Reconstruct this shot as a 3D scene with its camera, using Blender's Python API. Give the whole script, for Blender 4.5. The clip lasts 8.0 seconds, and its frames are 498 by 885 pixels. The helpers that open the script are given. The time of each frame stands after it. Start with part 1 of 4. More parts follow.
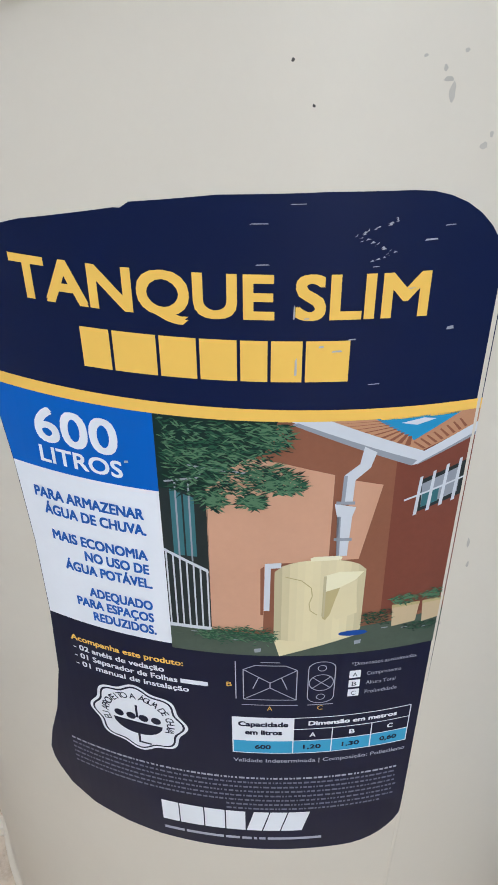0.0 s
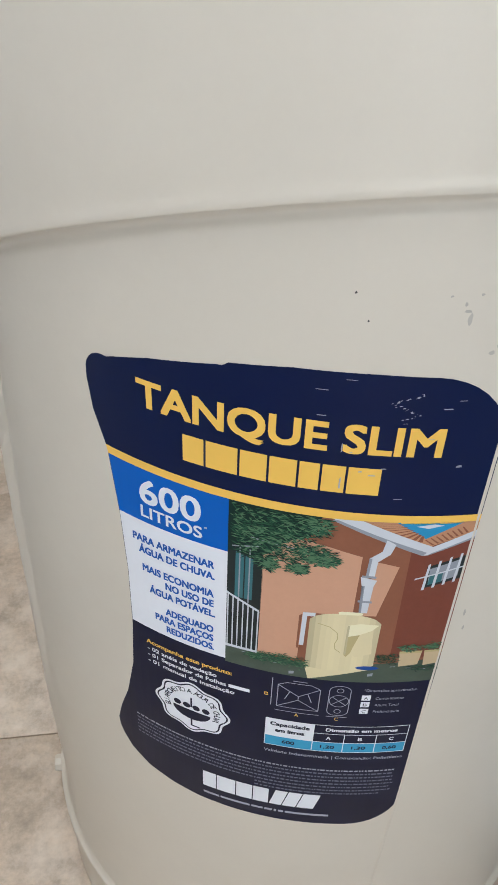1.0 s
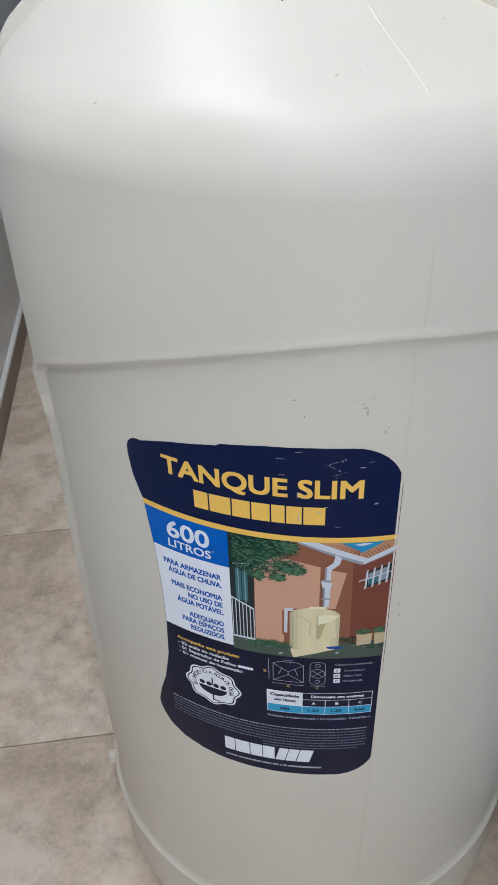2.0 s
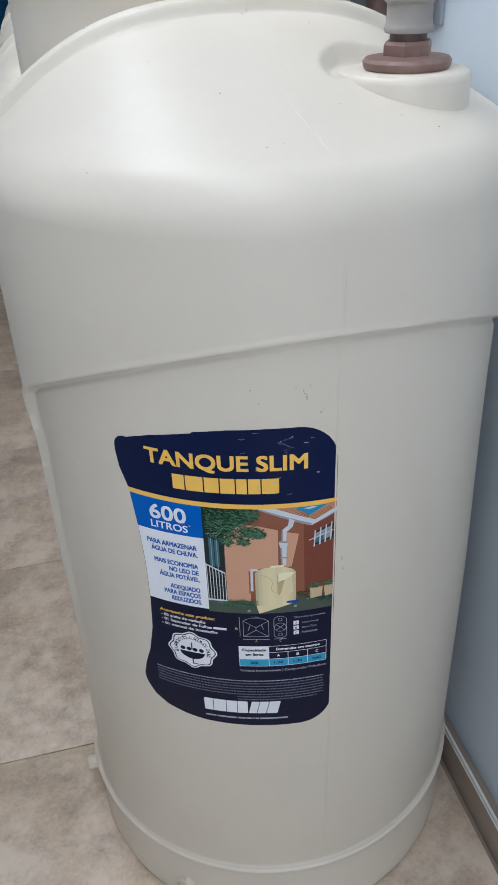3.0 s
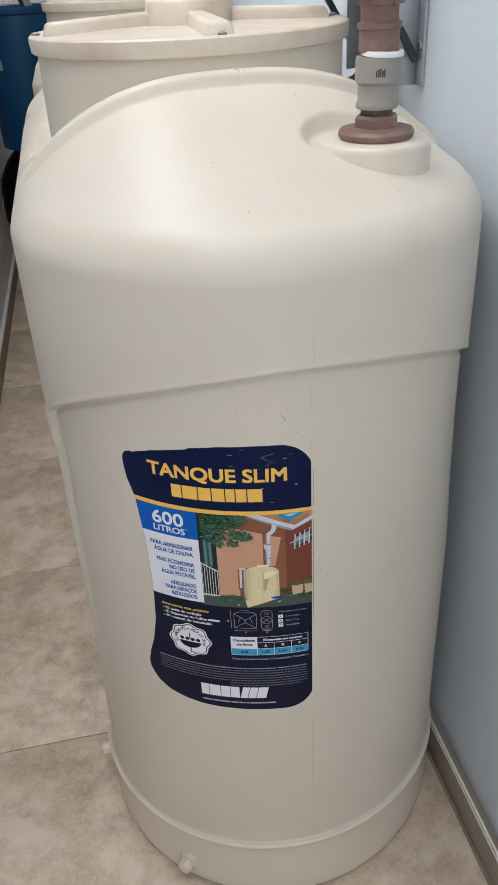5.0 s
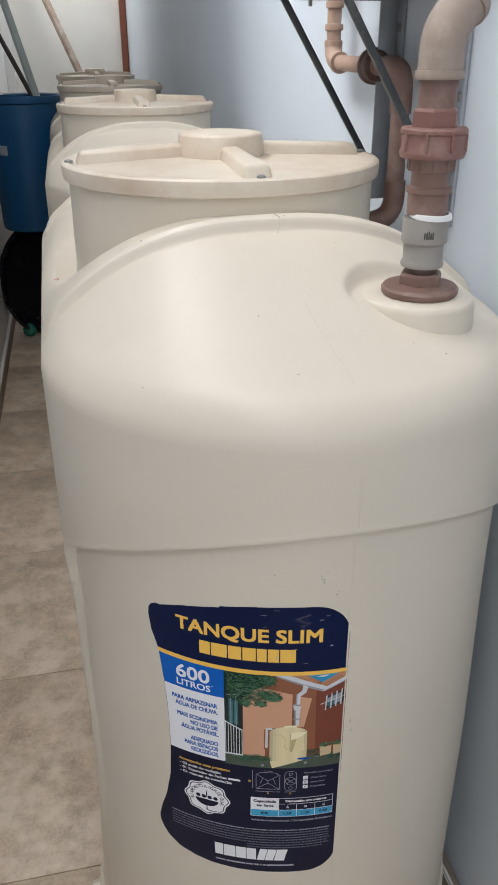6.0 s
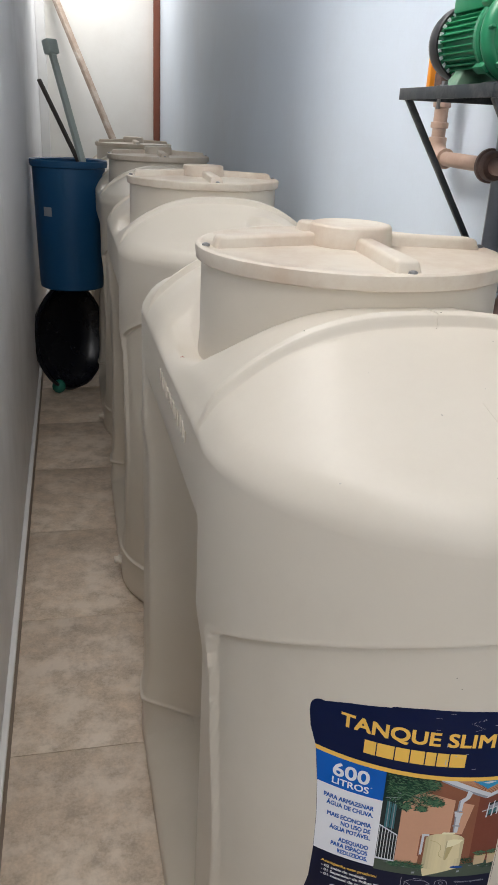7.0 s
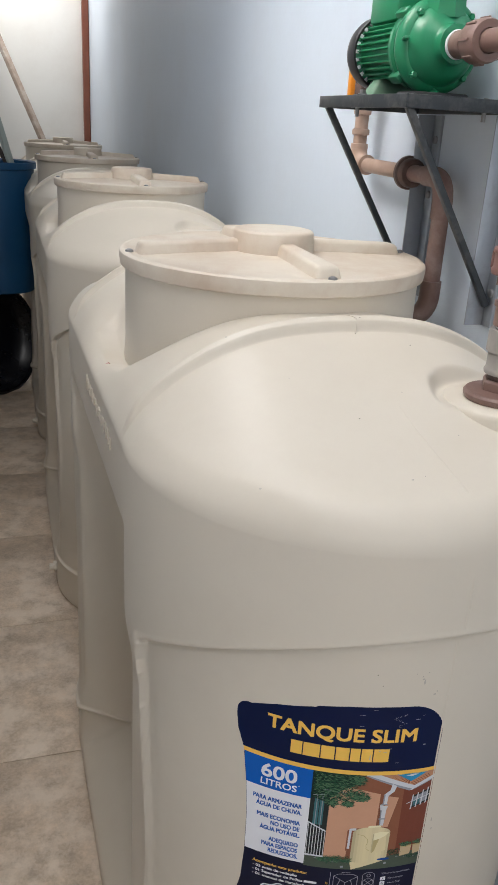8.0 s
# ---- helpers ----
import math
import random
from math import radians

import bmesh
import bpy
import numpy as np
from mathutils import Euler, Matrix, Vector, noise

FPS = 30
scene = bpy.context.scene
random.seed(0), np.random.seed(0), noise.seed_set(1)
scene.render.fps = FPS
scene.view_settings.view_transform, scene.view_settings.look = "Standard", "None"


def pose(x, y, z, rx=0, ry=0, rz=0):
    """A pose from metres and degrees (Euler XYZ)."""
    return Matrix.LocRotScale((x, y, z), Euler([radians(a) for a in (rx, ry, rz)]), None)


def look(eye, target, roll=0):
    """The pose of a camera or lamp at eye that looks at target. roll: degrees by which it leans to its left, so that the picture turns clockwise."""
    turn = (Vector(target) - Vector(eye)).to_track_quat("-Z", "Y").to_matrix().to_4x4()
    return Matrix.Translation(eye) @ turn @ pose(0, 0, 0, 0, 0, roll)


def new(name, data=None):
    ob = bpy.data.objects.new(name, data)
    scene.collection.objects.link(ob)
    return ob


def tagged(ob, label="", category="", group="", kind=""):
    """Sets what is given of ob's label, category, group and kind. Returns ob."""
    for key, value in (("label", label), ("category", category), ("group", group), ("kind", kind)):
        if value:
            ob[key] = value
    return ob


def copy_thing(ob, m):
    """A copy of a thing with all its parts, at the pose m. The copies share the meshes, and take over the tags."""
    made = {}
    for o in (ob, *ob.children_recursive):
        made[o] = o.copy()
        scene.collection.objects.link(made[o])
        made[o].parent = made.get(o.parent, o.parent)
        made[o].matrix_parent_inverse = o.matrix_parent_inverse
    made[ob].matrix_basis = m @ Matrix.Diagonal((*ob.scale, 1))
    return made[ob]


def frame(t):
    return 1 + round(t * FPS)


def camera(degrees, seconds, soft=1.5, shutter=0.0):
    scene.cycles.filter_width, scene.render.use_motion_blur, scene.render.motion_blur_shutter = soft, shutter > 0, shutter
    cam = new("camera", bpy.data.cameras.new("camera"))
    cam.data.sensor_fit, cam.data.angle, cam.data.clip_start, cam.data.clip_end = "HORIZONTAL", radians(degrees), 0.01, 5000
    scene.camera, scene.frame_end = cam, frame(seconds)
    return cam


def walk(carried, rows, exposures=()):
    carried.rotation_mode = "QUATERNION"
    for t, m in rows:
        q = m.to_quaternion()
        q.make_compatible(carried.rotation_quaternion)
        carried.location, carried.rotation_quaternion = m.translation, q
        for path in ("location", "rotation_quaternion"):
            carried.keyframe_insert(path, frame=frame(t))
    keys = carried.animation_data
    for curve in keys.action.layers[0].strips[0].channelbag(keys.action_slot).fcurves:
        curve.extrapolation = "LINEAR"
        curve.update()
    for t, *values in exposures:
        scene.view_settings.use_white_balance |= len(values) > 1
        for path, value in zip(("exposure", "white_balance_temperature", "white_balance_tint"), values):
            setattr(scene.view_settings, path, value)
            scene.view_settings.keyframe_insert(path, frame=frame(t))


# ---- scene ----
cam = camera(35.0, 8.0, soft=1.1, shutter=0.05)
PATH = [
    (0, (-0.161, -0.229, 0.955), (0.23, 1.367, -0.186), -0.4),
    (0.5, (-0.167, -0.214, 0.986), (0.191, 1.398, -0.143), 1.7),
    (1, (-0.174, -0.274, 1.07), (0.066, 1.288, -0.156), 2.3),
    (1.5, (-0.178, -0.36, 1.183), (-0.033, 1.187, -0.077), 0.7),
    (1.7, (-0.161, -0.395, 1.2), (-0.039, 1.178, -0.029), -0.9),
    (2.8, (-0.207, -0.525, 1.244), (0.137, 1.111, 0.145), -3.1),
    (3, (-0.22, -0.583, 1.255), (0.141, 1.067, 0.183), -2.5),
    (3.5, (-0.185, -0.726, 1.264), (0.124, 0.958, 0.229), -3.3),
    (4, (-0.165, -0.849, 1.291), (0.093, 0.85, 0.268), -3.2),
    (4.5, (-0.172, -0.782, 1.302), (0.061, 0.914, 0.268), -3.7),
    (4.7, (-0.186, -0.741, 1.313), (0.067, 0.945, 0.267), -3.7),
    (5.8, (-0.22, -0.625, 1.363), (0.171, 1.09, 0.412), -1.0),
    (6, (-0.246, -0.609, 1.392), (0.13, 1.14, 0.497), -0.2),
    (6.5, (-0.345, -0.549, 1.423), (-0.014, 1.274, 0.671), 2.5),
    (7, (-0.443, -0.551, 1.421), (-0.024, 1.251, 0.662), 2.8),
    (7.5, (-0.461, -0.554, 1.426), (0.087, 1.21, 0.659), 3.1),
    (8, (-0.425, -0.561, 1.431), (0.139, 1.205, 0.68), 3.4),
]
EXPOSURES = [(0, 0.55, 6000, 8), (0.5, 0.52, 6350, 8), (1.0, 0.42, 6150, 8), (1.5, 0.27, 5900, 8), (3.0, 0.08, 5800, 8), (3.5, 0.08, 6050, 9), (4.5, 0.06, 6300, 10), (6.0, -0.04, 6450, 10), (6.5, -0.16, 6450, 10), (7.0, -0.08, 6500, 11), (8.0, -0.10, 6500, 11)]
walk(cam, [(t, look(eye, target, roll)) for t, eye, target, roll in PATH], EXPOSURES)

# ---------------------------------------------------------------- light
world = bpy.data.worlds.new("overcast")
scene.world = world
world.use_nodes = True
sky = world.node_tree.nodes.new("ShaderNodeTexSky")
sky.sky_type, sky.sun_disc = "NISHITA", False
sky.sun_elevation, sky.sun_rotation = radians(50), radians(270)
world.node_tree.links.new(sky.outputs[0], world.node_tree.nodes["Background"].inputs[0])
world.node_tree.nodes["Background"].inputs[1].default_value = 0.10
scene.view_settings.exposure = 0.0


def window_light(name, eye, target, wide, high, watts, colour, spread=180):
    lamp = bpy.data.lights.new(name, "AREA")
    lamp.shape, lamp.size, lamp.size_y, lamp.energy, lamp.color = "RECTANGLE", wide, high, watts, colour
    lamp.spread = radians(spread)
    ob = new(name, lamp)
    ob.matrix_world = look(eye, target)
    return ob


window_light("window_light", (-0.66, 1.10, 2.56), (0.35, 1.05, 1.45), 1.6, 0.38, 3.6, (1.0, 0.97, 0.93), 50)
# unseen fill lamp behind the camera, added to brighten the tank front and floor
window_light("near_end_fill", (-0.17, -2.57, 1.15), (-0.17, 0.0, 1.05), 0.84, 2.05, 11.0, (1.0, 0.98, 0.95))
# two unseen overhead fills, added for the floor, tank tops and shelf shadow
window_light("near_top_fill", (-0.39, -0.75, 2.86), (-0.39, -0.75, 0.0), 0.40, 2.9, 24, (1.0, 0.98, 0.95))
window_light("middle_top_fill", (-0.39, 1.45, 2.86), (-0.39, 1.45, 0.0), 0.40, 1.2, 11, (1.0, 0.98, 0.95))
# another unseen lamp, added to brighten the end wall
window_light("far_top_fill", (-0.28, 5.90, 2.78), (-0.28, 5.95, 0.0), 0.5, 0.6, 16, (1.0, 0.97, 0.92))


# ---------------------------------------------------------------- materials
def material(name, colour, rough=0.5, metal=0.0, vary=0.12, scale=6.0, fine=120.0, bump=0.05, dist=0.002, dirt=None, dirt_amount=0.0,
             dirt_scale=3.0, dirt_low=0.48, dirt_high=0.72, spec=0.5, coat=0.0, hard=0.0):
    """Base colour broken up at two scales, with uneven gloss and fine relief; dirt is a second colour in patches."""
    m = bpy.data.materials.new(name)
    m.use_nodes = True
    n, l = m.node_tree.nodes, m.node_tree.links
    b = n["Principled BSDF"]
    b.inputs["Metallic"].default_value = metal
    b.inputs["Specular IOR Level"].default_value = spec
    b.inputs["Coat Weight"].default_value = coat
    tc = n.new("ShaderNodeTexCoord")
    info = n.new("ShaderNodeObjectInfo")
    shift = n.new("ShaderNodeVectorMath")
    shift.operation = "MULTIPLY_ADD"
    l.new(info.outputs["Random"], shift.inputs[0])
    shift.inputs[1].default_value = (7.0, 11.0, 5.0)
    l.new(tc.outputs["Object"], shift.inputs[2])

    def tex(s, detail, rough_):
        t = n.new("ShaderNodeTexNoise")
        t.inputs["Scale"].default_value, t.inputs["Detail"].default_value, t.inputs["Roughness"].default_value = s, detail, rough_
        l.new(shift.outputs[0], t.inputs["Vector"])
        return t

    big, small = tex(scale, 4, 0.6), tex(fine, 3, 0.6)
    mix1 = n.new("ShaderNodeMix")
    mix1.data_type = "RGBA"
    mix1.inputs[6].default_value = (*[c * (1 - vary) for c in colour], 1)
    mix1.inputs[7].default_value = (*[min(1, c * (1 + vary)) for c in colour], 1)
    add = n.new("ShaderNodeMath")
    add.operation = "MULTIPLY_ADD"
    l.new(small.outputs["Fac"], add.inputs[0])
    add.inputs[1].default_value = 0.35
    half = n.new("ShaderNodeMath")
    half.operation = "MULTIPLY"
    l.new(big.outputs["Fac"], half.inputs[0])
    half.inputs[1].default_value = 0.65
    l.new(half.outputs[0], add.inputs[2])
    cut = n.new("ShaderNodeMapRange")
    cut.inputs["From Min"].default_value, cut.inputs["From Max"].default_value = 0.36 * hard, 1 - 0.36 * hard
    l.new(add.outputs[0], cut.inputs["Value"])
    l.new(cut.outputs[0], mix1.inputs[0])
    out = mix1.outputs[2]
    if dirt:
        patch = tex(dirt_scale, 8, 0.68)
        ramp = n.new("ShaderNodeMapRange")
        ramp.inputs["From Min"].default_value, ramp.inputs["From Max"].default_value = dirt_low, dirt_high
        ramp.inputs["To Max"].default_value = dirt_amount
        l.new(patch.outputs["Fac"], ramp.inputs["Value"])
        mix2 = n.new("ShaderNodeMix")
        mix2.data_type = "RGBA"
        l.new(ramp.outputs[0], mix2.inputs[0])
        l.new(out, mix2.inputs[6])
        mix2.inputs[7].default_value = (*dirt, 1)
        out = mix2.outputs[2]
    l.new(out, b.inputs["Base Color"])
    rr = n.new("ShaderNodeMapRange")
    rr.inputs["To Min"].default_value, rr.inputs["To Max"].default_value = max(0.02, rough - 0.08), min(1, rough + 0.08)
    l.new(big.outputs["Fac"], rr.inputs["Value"])
    l.new(rr.outputs[0], b.inputs["Roughness"])
    if bump:
        bp = n.new("ShaderNodeBump")
        bp.inputs["Strength"].default_value, bp.inputs["Distance"].default_value = bump, dist
        l.new(add.outputs[0], bp.inputs["Height"])
        l.new(bp.outputs[0], b.inputs["Normal"])
    return m


PLASTIC = material("beige_polyethylene", (0.67, 0.607, 0.508), 0.38, vary=0.035, scale=5, fine=260, bump=0.10, dist=0.0012, dirt=(0.50, 0.42, 0.33), dirt_amount=0.16, dirt_scale=4)
LID = material("dusty_beige_polyethylene", (0.66, 0.59, 0.49), 0.45, vary=0.05, scale=8, fine=200, bump=0.12, dist=0.0012, dirt=(0.50, 0.37, 0.27), dirt_amount=0.65, dirt_scale=7, dirt_low=0.42, dirt_high=0.66)
PAINT_R = material("pale_blue_grey_paint", (0.56, 0.625, 0.70), 0.55, vary=0.04, scale=3, fine=70, bump=0.35, dist=0.003, dirt=(0.50, 0.53, 0.57), dirt_amount=0.35, dirt_scale=2)
PAINT_L = material("light_grey_paint", (0.82, 0.82, 0.83), 0.6, vary=0.04, scale=3, fine=70, bump=0.35, dist=0.003, dirt=(0.46, 0.44, 0.42), dirt_amount=0.3, dirt_scale=2)
WHITE = material("white_wall_paint", (0.78, 0.77, 0.73), 0.7, vary=0.03, scale=3, fine=60, bump=0.25, dist=0.003, dirt=(0.62, 0.58, 0.52), dirt_amount=0.3, dirt_scale=2)
CEIL = material("white_ceiling_paint", (0.75, 0.75, 0.73), 0.8, vary=0.03)
TILE = material("beige_stone_tile", (0.53, 0.425, 0.322), 0.42, vary=0.30, scale=15, hard=0.9, fine=150, bump=0.22, dist=0.002, dirt=(0.72, 0.62, 0.51), dirt_amount=0.75, dirt_scale=12, dirt_low=0.46, dirt_high=0.61)
GROUT = material("brown_grout", (0.30, 0.25, 0.20), 0.9, vary=0.2)
SKIRT = material("brown_tile_skirting", (0.27, 0.22, 0.18), 0.5, vary=0.15)
SKIRT_TOP = material("white_skirting_edge", (0.66, 0.65, 0.63), 0.6, vary=0.08)
STEEL = material("dark_painted_steel", (0.032, 0.038, 0.043), 0.42, metal=0.2, vary=0.2, scale=20, fine=200, dirt=(0.20, 0.19, 0.18), dirt_amount=0.4, dirt_scale=25)
PLATE = material("galvanised_steel", (0.36, 0.39, 0.43), 0.45, metal=0.5, vary=0.15, scale=14, dirt=(0.25, 0.23, 0.22), dirt_amount=0.5, dirt_scale=18)
PVC = material("brown_pvc", (0.190, 0.112, 0.090), 0.48, vary=0.10, scale=20, fine=300, dirt=(0.36, 0.28, 0.25), dirt_amount=0.45, dirt_scale=22)
PVC_RED = material("reddish_brown_pvc", (0.215, 0.105, 0.088), 0.5, vary=0.10, scale=20, fine=300, dirt=(0.38, 0.29, 0.26), dirt_amount=0.5, dirt_scale=30)
DUSTY_PVC = material("dusty_pale_brown_pvc", (0.30, 0.235, 0.195), 0.6, vary=0.14, scale=26, fine=260, dirt=(0.46, 0.40, 0.34), dirt_amount=0.6, dirt_scale=24)
PVC_TAN = material("faded_tan_pvc", (0.40, 0.275, 0.21), 0.5, vary=0.08, scale=20, dirt=(0.52, 0.42, 0.36), dirt_amount=0.4, dirt_scale=20)
PVC_DARK = material("dark_brown_pvc", (0.085, 0.048, 0.038), 0.45, vary=0.12, scale=20, dirt=(0.28, 0.2, 0.17), dirt_amount=0.3, dirt_scale=20)
GREY_PVC = material("grey_pvc_adapter", (0.28, 0.258, 0.235), 0.5, vary=0.06, scale=20, dirt=(0.45, 0.4, 0.36), dirt_amount=0.35, dirt_scale=25)
TAPE = material("white_sealing_tape", (0.80, 0.80, 0.80), 0.7, vary=0.05, scale=60)
GREEN = material("green_enamel", (0.010, 0.20, 0.085), 0.34, vary=0.14, scale=16, fine=240, bump=0.25, dist=0.0012, dirt=(0.06, 0.26, 0.15), dirt_amount=0.3, dirt_scale=18)
GREEN_WORN = material("worn_green_enamel", (0.13, 0.26, 0.17), 0.5, vary=0.2, scale=24, dirt=(0.25, 0.23, 0.2), dirt_amount=0.5, dirt_scale=30)
BLACK = material("black_plastic", (0.018, 0.018, 0.020), 0.42, vary=0.2, dirt=(0.05, 0.048, 0.045), dirt_amount=0.5, dirt_scale=14)
BASIN = material("glossy_black_plastic", (0.008, 0.009, 0.013), 0.28, vary=0.2)
BLUE = material("blue_bucket_plastic", (0.006, 0.075, 0.19), 0.42, vary=0.10, scale=8, dirt=(0.02, 0.09, 0.18), dirt_amount=0.35, dirt_scale=6)
ORANGE = material("orange_plastic", (0.80, 0.28, 0.02), 0.4, vary=0.06)
BOLT = material("zinc_bolt", (0.30, 0.30, 0.30), 0.4, metal=0.8, vary=0.15)
WOOD = material("varnished_red_brown_wood", (0.20, 0.062, 0.034), 0.35, vary=0.2, scale=12)
POLE = material("weathered_pole", (0.30, 0.23, 0.18), 0.5, vary=0.25, scale=14, dirt=(0.6, 0.56, 0.5), dirt_amount=0.6, dirt_scale=8)
POLE_GREEN = material("grey_green_profile", (0.40, 0.46, 0.43), 0.5, vary=0.12, scale=12, dirt=(0.5, 0.52, 0.5), dirt_amount=0.5, dirt_scale=10)
POLE_DARK = material("rusty_dark_bar", (0.055, 0.045, 0.04), 0.6, vary=0.3, scale=30)
RUBBER = material("green_rubber", (0.012, 0.16, 0.115), 0.55, vary=0.15, scale=40)
SILVER = material("silver_tape", (0.42, 0.44, 0.47), 0.4, metal=0.3, vary=0.1)
ALU = material("white_trim", (0.72, 0.72, 0.71), 0.5, vary=0.05)
SMUDGE = material("grey_smudge", (0.47, 0.43, 0.37), 0.6, vary=0.3, scale=80)
SPECK = material("dark_speck", (0.06, 0.05, 0.045), 0.7, vary=0.3)


# ---------------------------------------------------------------- mesh helpers
def link_mesh(name, bm, mat, parent=None, label="", smooth=40):
    me = bpy.data.meshes.new(name)
    bm.normal_update()
    for f in bm.faces:
        f.smooth = smooth > 0
    bm.to_mesh(me)
    bm.free()
    if smooth:
        me.set_sharp_from_angle(angle=radians(smooth))
    for mm in (mat if isinstance(mat, (list, tuple)) else (mat,)):
        me.materials.append(mm)
    ob = new(name, me)
    ob.parent = parent
    if label:
        ob["label"] = label
    return ob


def part(name, bm, mat, parent, label="", smooth=40):
    return link_mesh(name, bm, mat, parent, label, smooth)


def thing(name, x, y, z, label, category, group="", rz=0):
    e = new(name)
    e.matrix_world = pose(x, y, z, 0, 0, rz)
    return tagged(e, label, category, group)


def add_box(bm, lo, hi, bevel=0.0, m=None, segs=2):
    r = bmesh.ops.create_cube(bm, size=1)
    c, s = [(a + b) / 2 for a, b in zip(lo, hi)], [b - a for a, b in zip(lo, hi)]
    bmesh.ops.transform(bm, matrix=Matrix.LocRotScale(c, None, s), verts=r["verts"])
    vs = r["verts"]
    if bevel:
        es = list({e for v in vs for e in v.link_edges})
        g = bmesh.ops.bevel(bm, geom=es, offset=bevel, segments=segs, affect="EDGES", profile=0.5)
        vs = list({v for f in g["faces"] for v in f.verts} | {v for v in vs if v.is_valid})
    if m is not None:
        bmesh.ops.transform(bm, matrix=m, verts=vs)
    return bm


def box(lo, hi, bevel=0.0, m=None):
    return add_box(bmesh.new(), lo, hi, bevel, m)


def add_lathe(bm, profile, segs=48, m=None, closed=False):
    """Turns (radius, height) pairs about z."""
    rings = []
    for r, z in profile:
        if r < 1e-6:
            rings.append([bm.verts.new((0, 0, z))])
        else:
            rings.append([bm.verts.new((r * math.cos(2 * math.pi * i / segs), r * math.sin(2 * math.pi * i / segs), z)) for i in range(segs)])
    pairs = list(zip(rings, rings[1:])) + ([(rings[-1], rings[0])] if closed else [])
    for a, b in pairs:
        for i in range(segs):
            j = (i + 1) % segs
            if len(a) == 1 and len(b) > 1:
                bm.faces.new((a[0], b[j], b[i]))
            elif len(b) == 1 and len(a) > 1:
                bm.faces.new((a[i], a[j], b[0]))
            elif len(a) > 1:
                bm.faces.new((a[i], a[j], b[j], b[i]))
    if m is not None:
        bmesh.ops.transform(bm, matrix=m, verts=[v for ring in rings for v in ring])
    return bm


def lathe(profile, segs=48, m=None, closed=False):
    return add_lathe(bmesh.new(), profile, segs, m, closed)


def add_tube(bm, pts, r, segs=20, caps=True):
    pts = [Vector(p) for p in pts]
    rings, up = [], None
    for i, p in enumerate(pts):
        d = ((pts[min(i + 1, len(pts) - 1)] - p).normalized() + (p - pts[max(i - 1, 0)]).normalized()).normalized()
        if up is None:
            up = d.orthogonal().normalized()
        up = (up - d * up.dot(d)).normalized()
        side = d.cross(up)
        rr = r[i] if isinstance(r, (list, tuple)) else r
        rings.append([bm.verts.new(p + rr * (math.cos(2 * math.pi * k / segs) * up + math.sin(2 * math.pi * k / segs) * side)) for k in range(segs)])
    for a, b in zip(rings, rings[1:]):
        for k in range(segs):
            j = (k + 1) % segs
            bm.faces.new((a[k], a[j], b[j], b[k]))
    if caps:
        bm.faces.new(rings[0][::-1]), bm.faces.new(rings[-1])
    return bm


def tube(pts, r, segs=20, caps=True):
    return add_tube(bmesh.new(), pts, r, segs, caps)


def bend(a, corner, b, n=8):
    """Points of a smooth elbow from a round corner to b."""
    a, corner, b = Vector(a), Vector(corner), Vector(b)
    return [(1 - t) ** 2 * a + 2 * t * (1 - t) * corner + t * t * b for t in (i / n for i in range(n + 1))]


def along(p, q):
    """A frame at p whose z runs to q."""
    d = Vector(q) - Vector(p)
    return Matrix.Translation(p) @ d.to_track_quat("Z", "Y").to_matrix().to_4x4()


def structure(name, bm, mat, label, smooth=0):
    return tagged(link_mesh(name, bm, mat, None, "", smooth), label, name.split("_")[0], kind="structure")


# ---------------------------------------------------------------- the narrow room
XL, XR, Y0, Y1, TOP = -0.645, 0.302, -2.6, 6.50, 2.80
wall_right = structure("wall_right", box((XR, Y0, -0.02), (XR + 0.15, Y1, TOP)), PAINT_R, "pale blue-grey painted wall behind the tanks")
bm = box((XL - 0.15, Y0, -0.02), (XL, Y1, 2.05))
add_box(bm, (XL - 0.15, 1.90, 2.05), (XL, Y1, TOP))
add_box(bm, (XL - 0.15, Y0, 2.75), (XL, 1.90, TOP))
add_box(bm, (XL - 0.15, Y0, 2.05), (XL, -2.4, 2.75))
wall_left = structure("wall_left", bm, PAINT_L, "light grey painted wall with a long high opening")
wall_far = structure("wall_far", box((XL - 0.15, Y1, -0.02), (XR + 0.15, Y1 + 0.15, TOP)), WHITE, "white painted end wall of the passage")
# assumed near wall, out of view; its gap only makes room for the fill lamp
wall_near = structure("wall_near", add_box(box((XL - 0.15, Y0 - 0.15, 2.20), (XR + 0.15, Y0, TOP)), (XL - 0.15, Y0 - 0.15, -0.02), (XL + 0.03, Y0, 2.2)), WHITE, "unseen white near wall with a gap added for the fill lamp")
# assumed ceiling, out of view; the gaps are added to let the top fills through
bm = box((XL - 0.15, Y0, TOP), (XR + 0.15, -2.3, TOP + 0.12))
add_box(bm, (XL - 0.15, -2.3, TOP), (-0.60, 2.3, TOP + 0.12))
add_box(bm, (-0.18, -2.3, TOP), (XR + 0.15, 2.3, TOP + 0.12))
add_box(bm, (XL - 0.15, 2.3, TOP), (XR + 0.15, 5.5, TOP + 0.12))
add_box(bm, (XL - 0.15, 6.3, TOP), (XR + 0.15, Y1 + 0.15, TOP + 0.12))
ceiling = structure("ceiling", bm, CEIL, "unseen white ceiling with two gaps added for the top fill lamps")
frame_post = structure("door_frame", box((0.250, 6.43, 0.0), (0.300, 6.498, 2.6), 0.006), WOOD, "varnished red-brown wooden door frame post")
corner_trim = structure("trim", box((XL + 0.001, 6.20, 0.0), (-0.577, 6.32, 2.6), 0.003), ALU, "white corner trim on the painted wall")

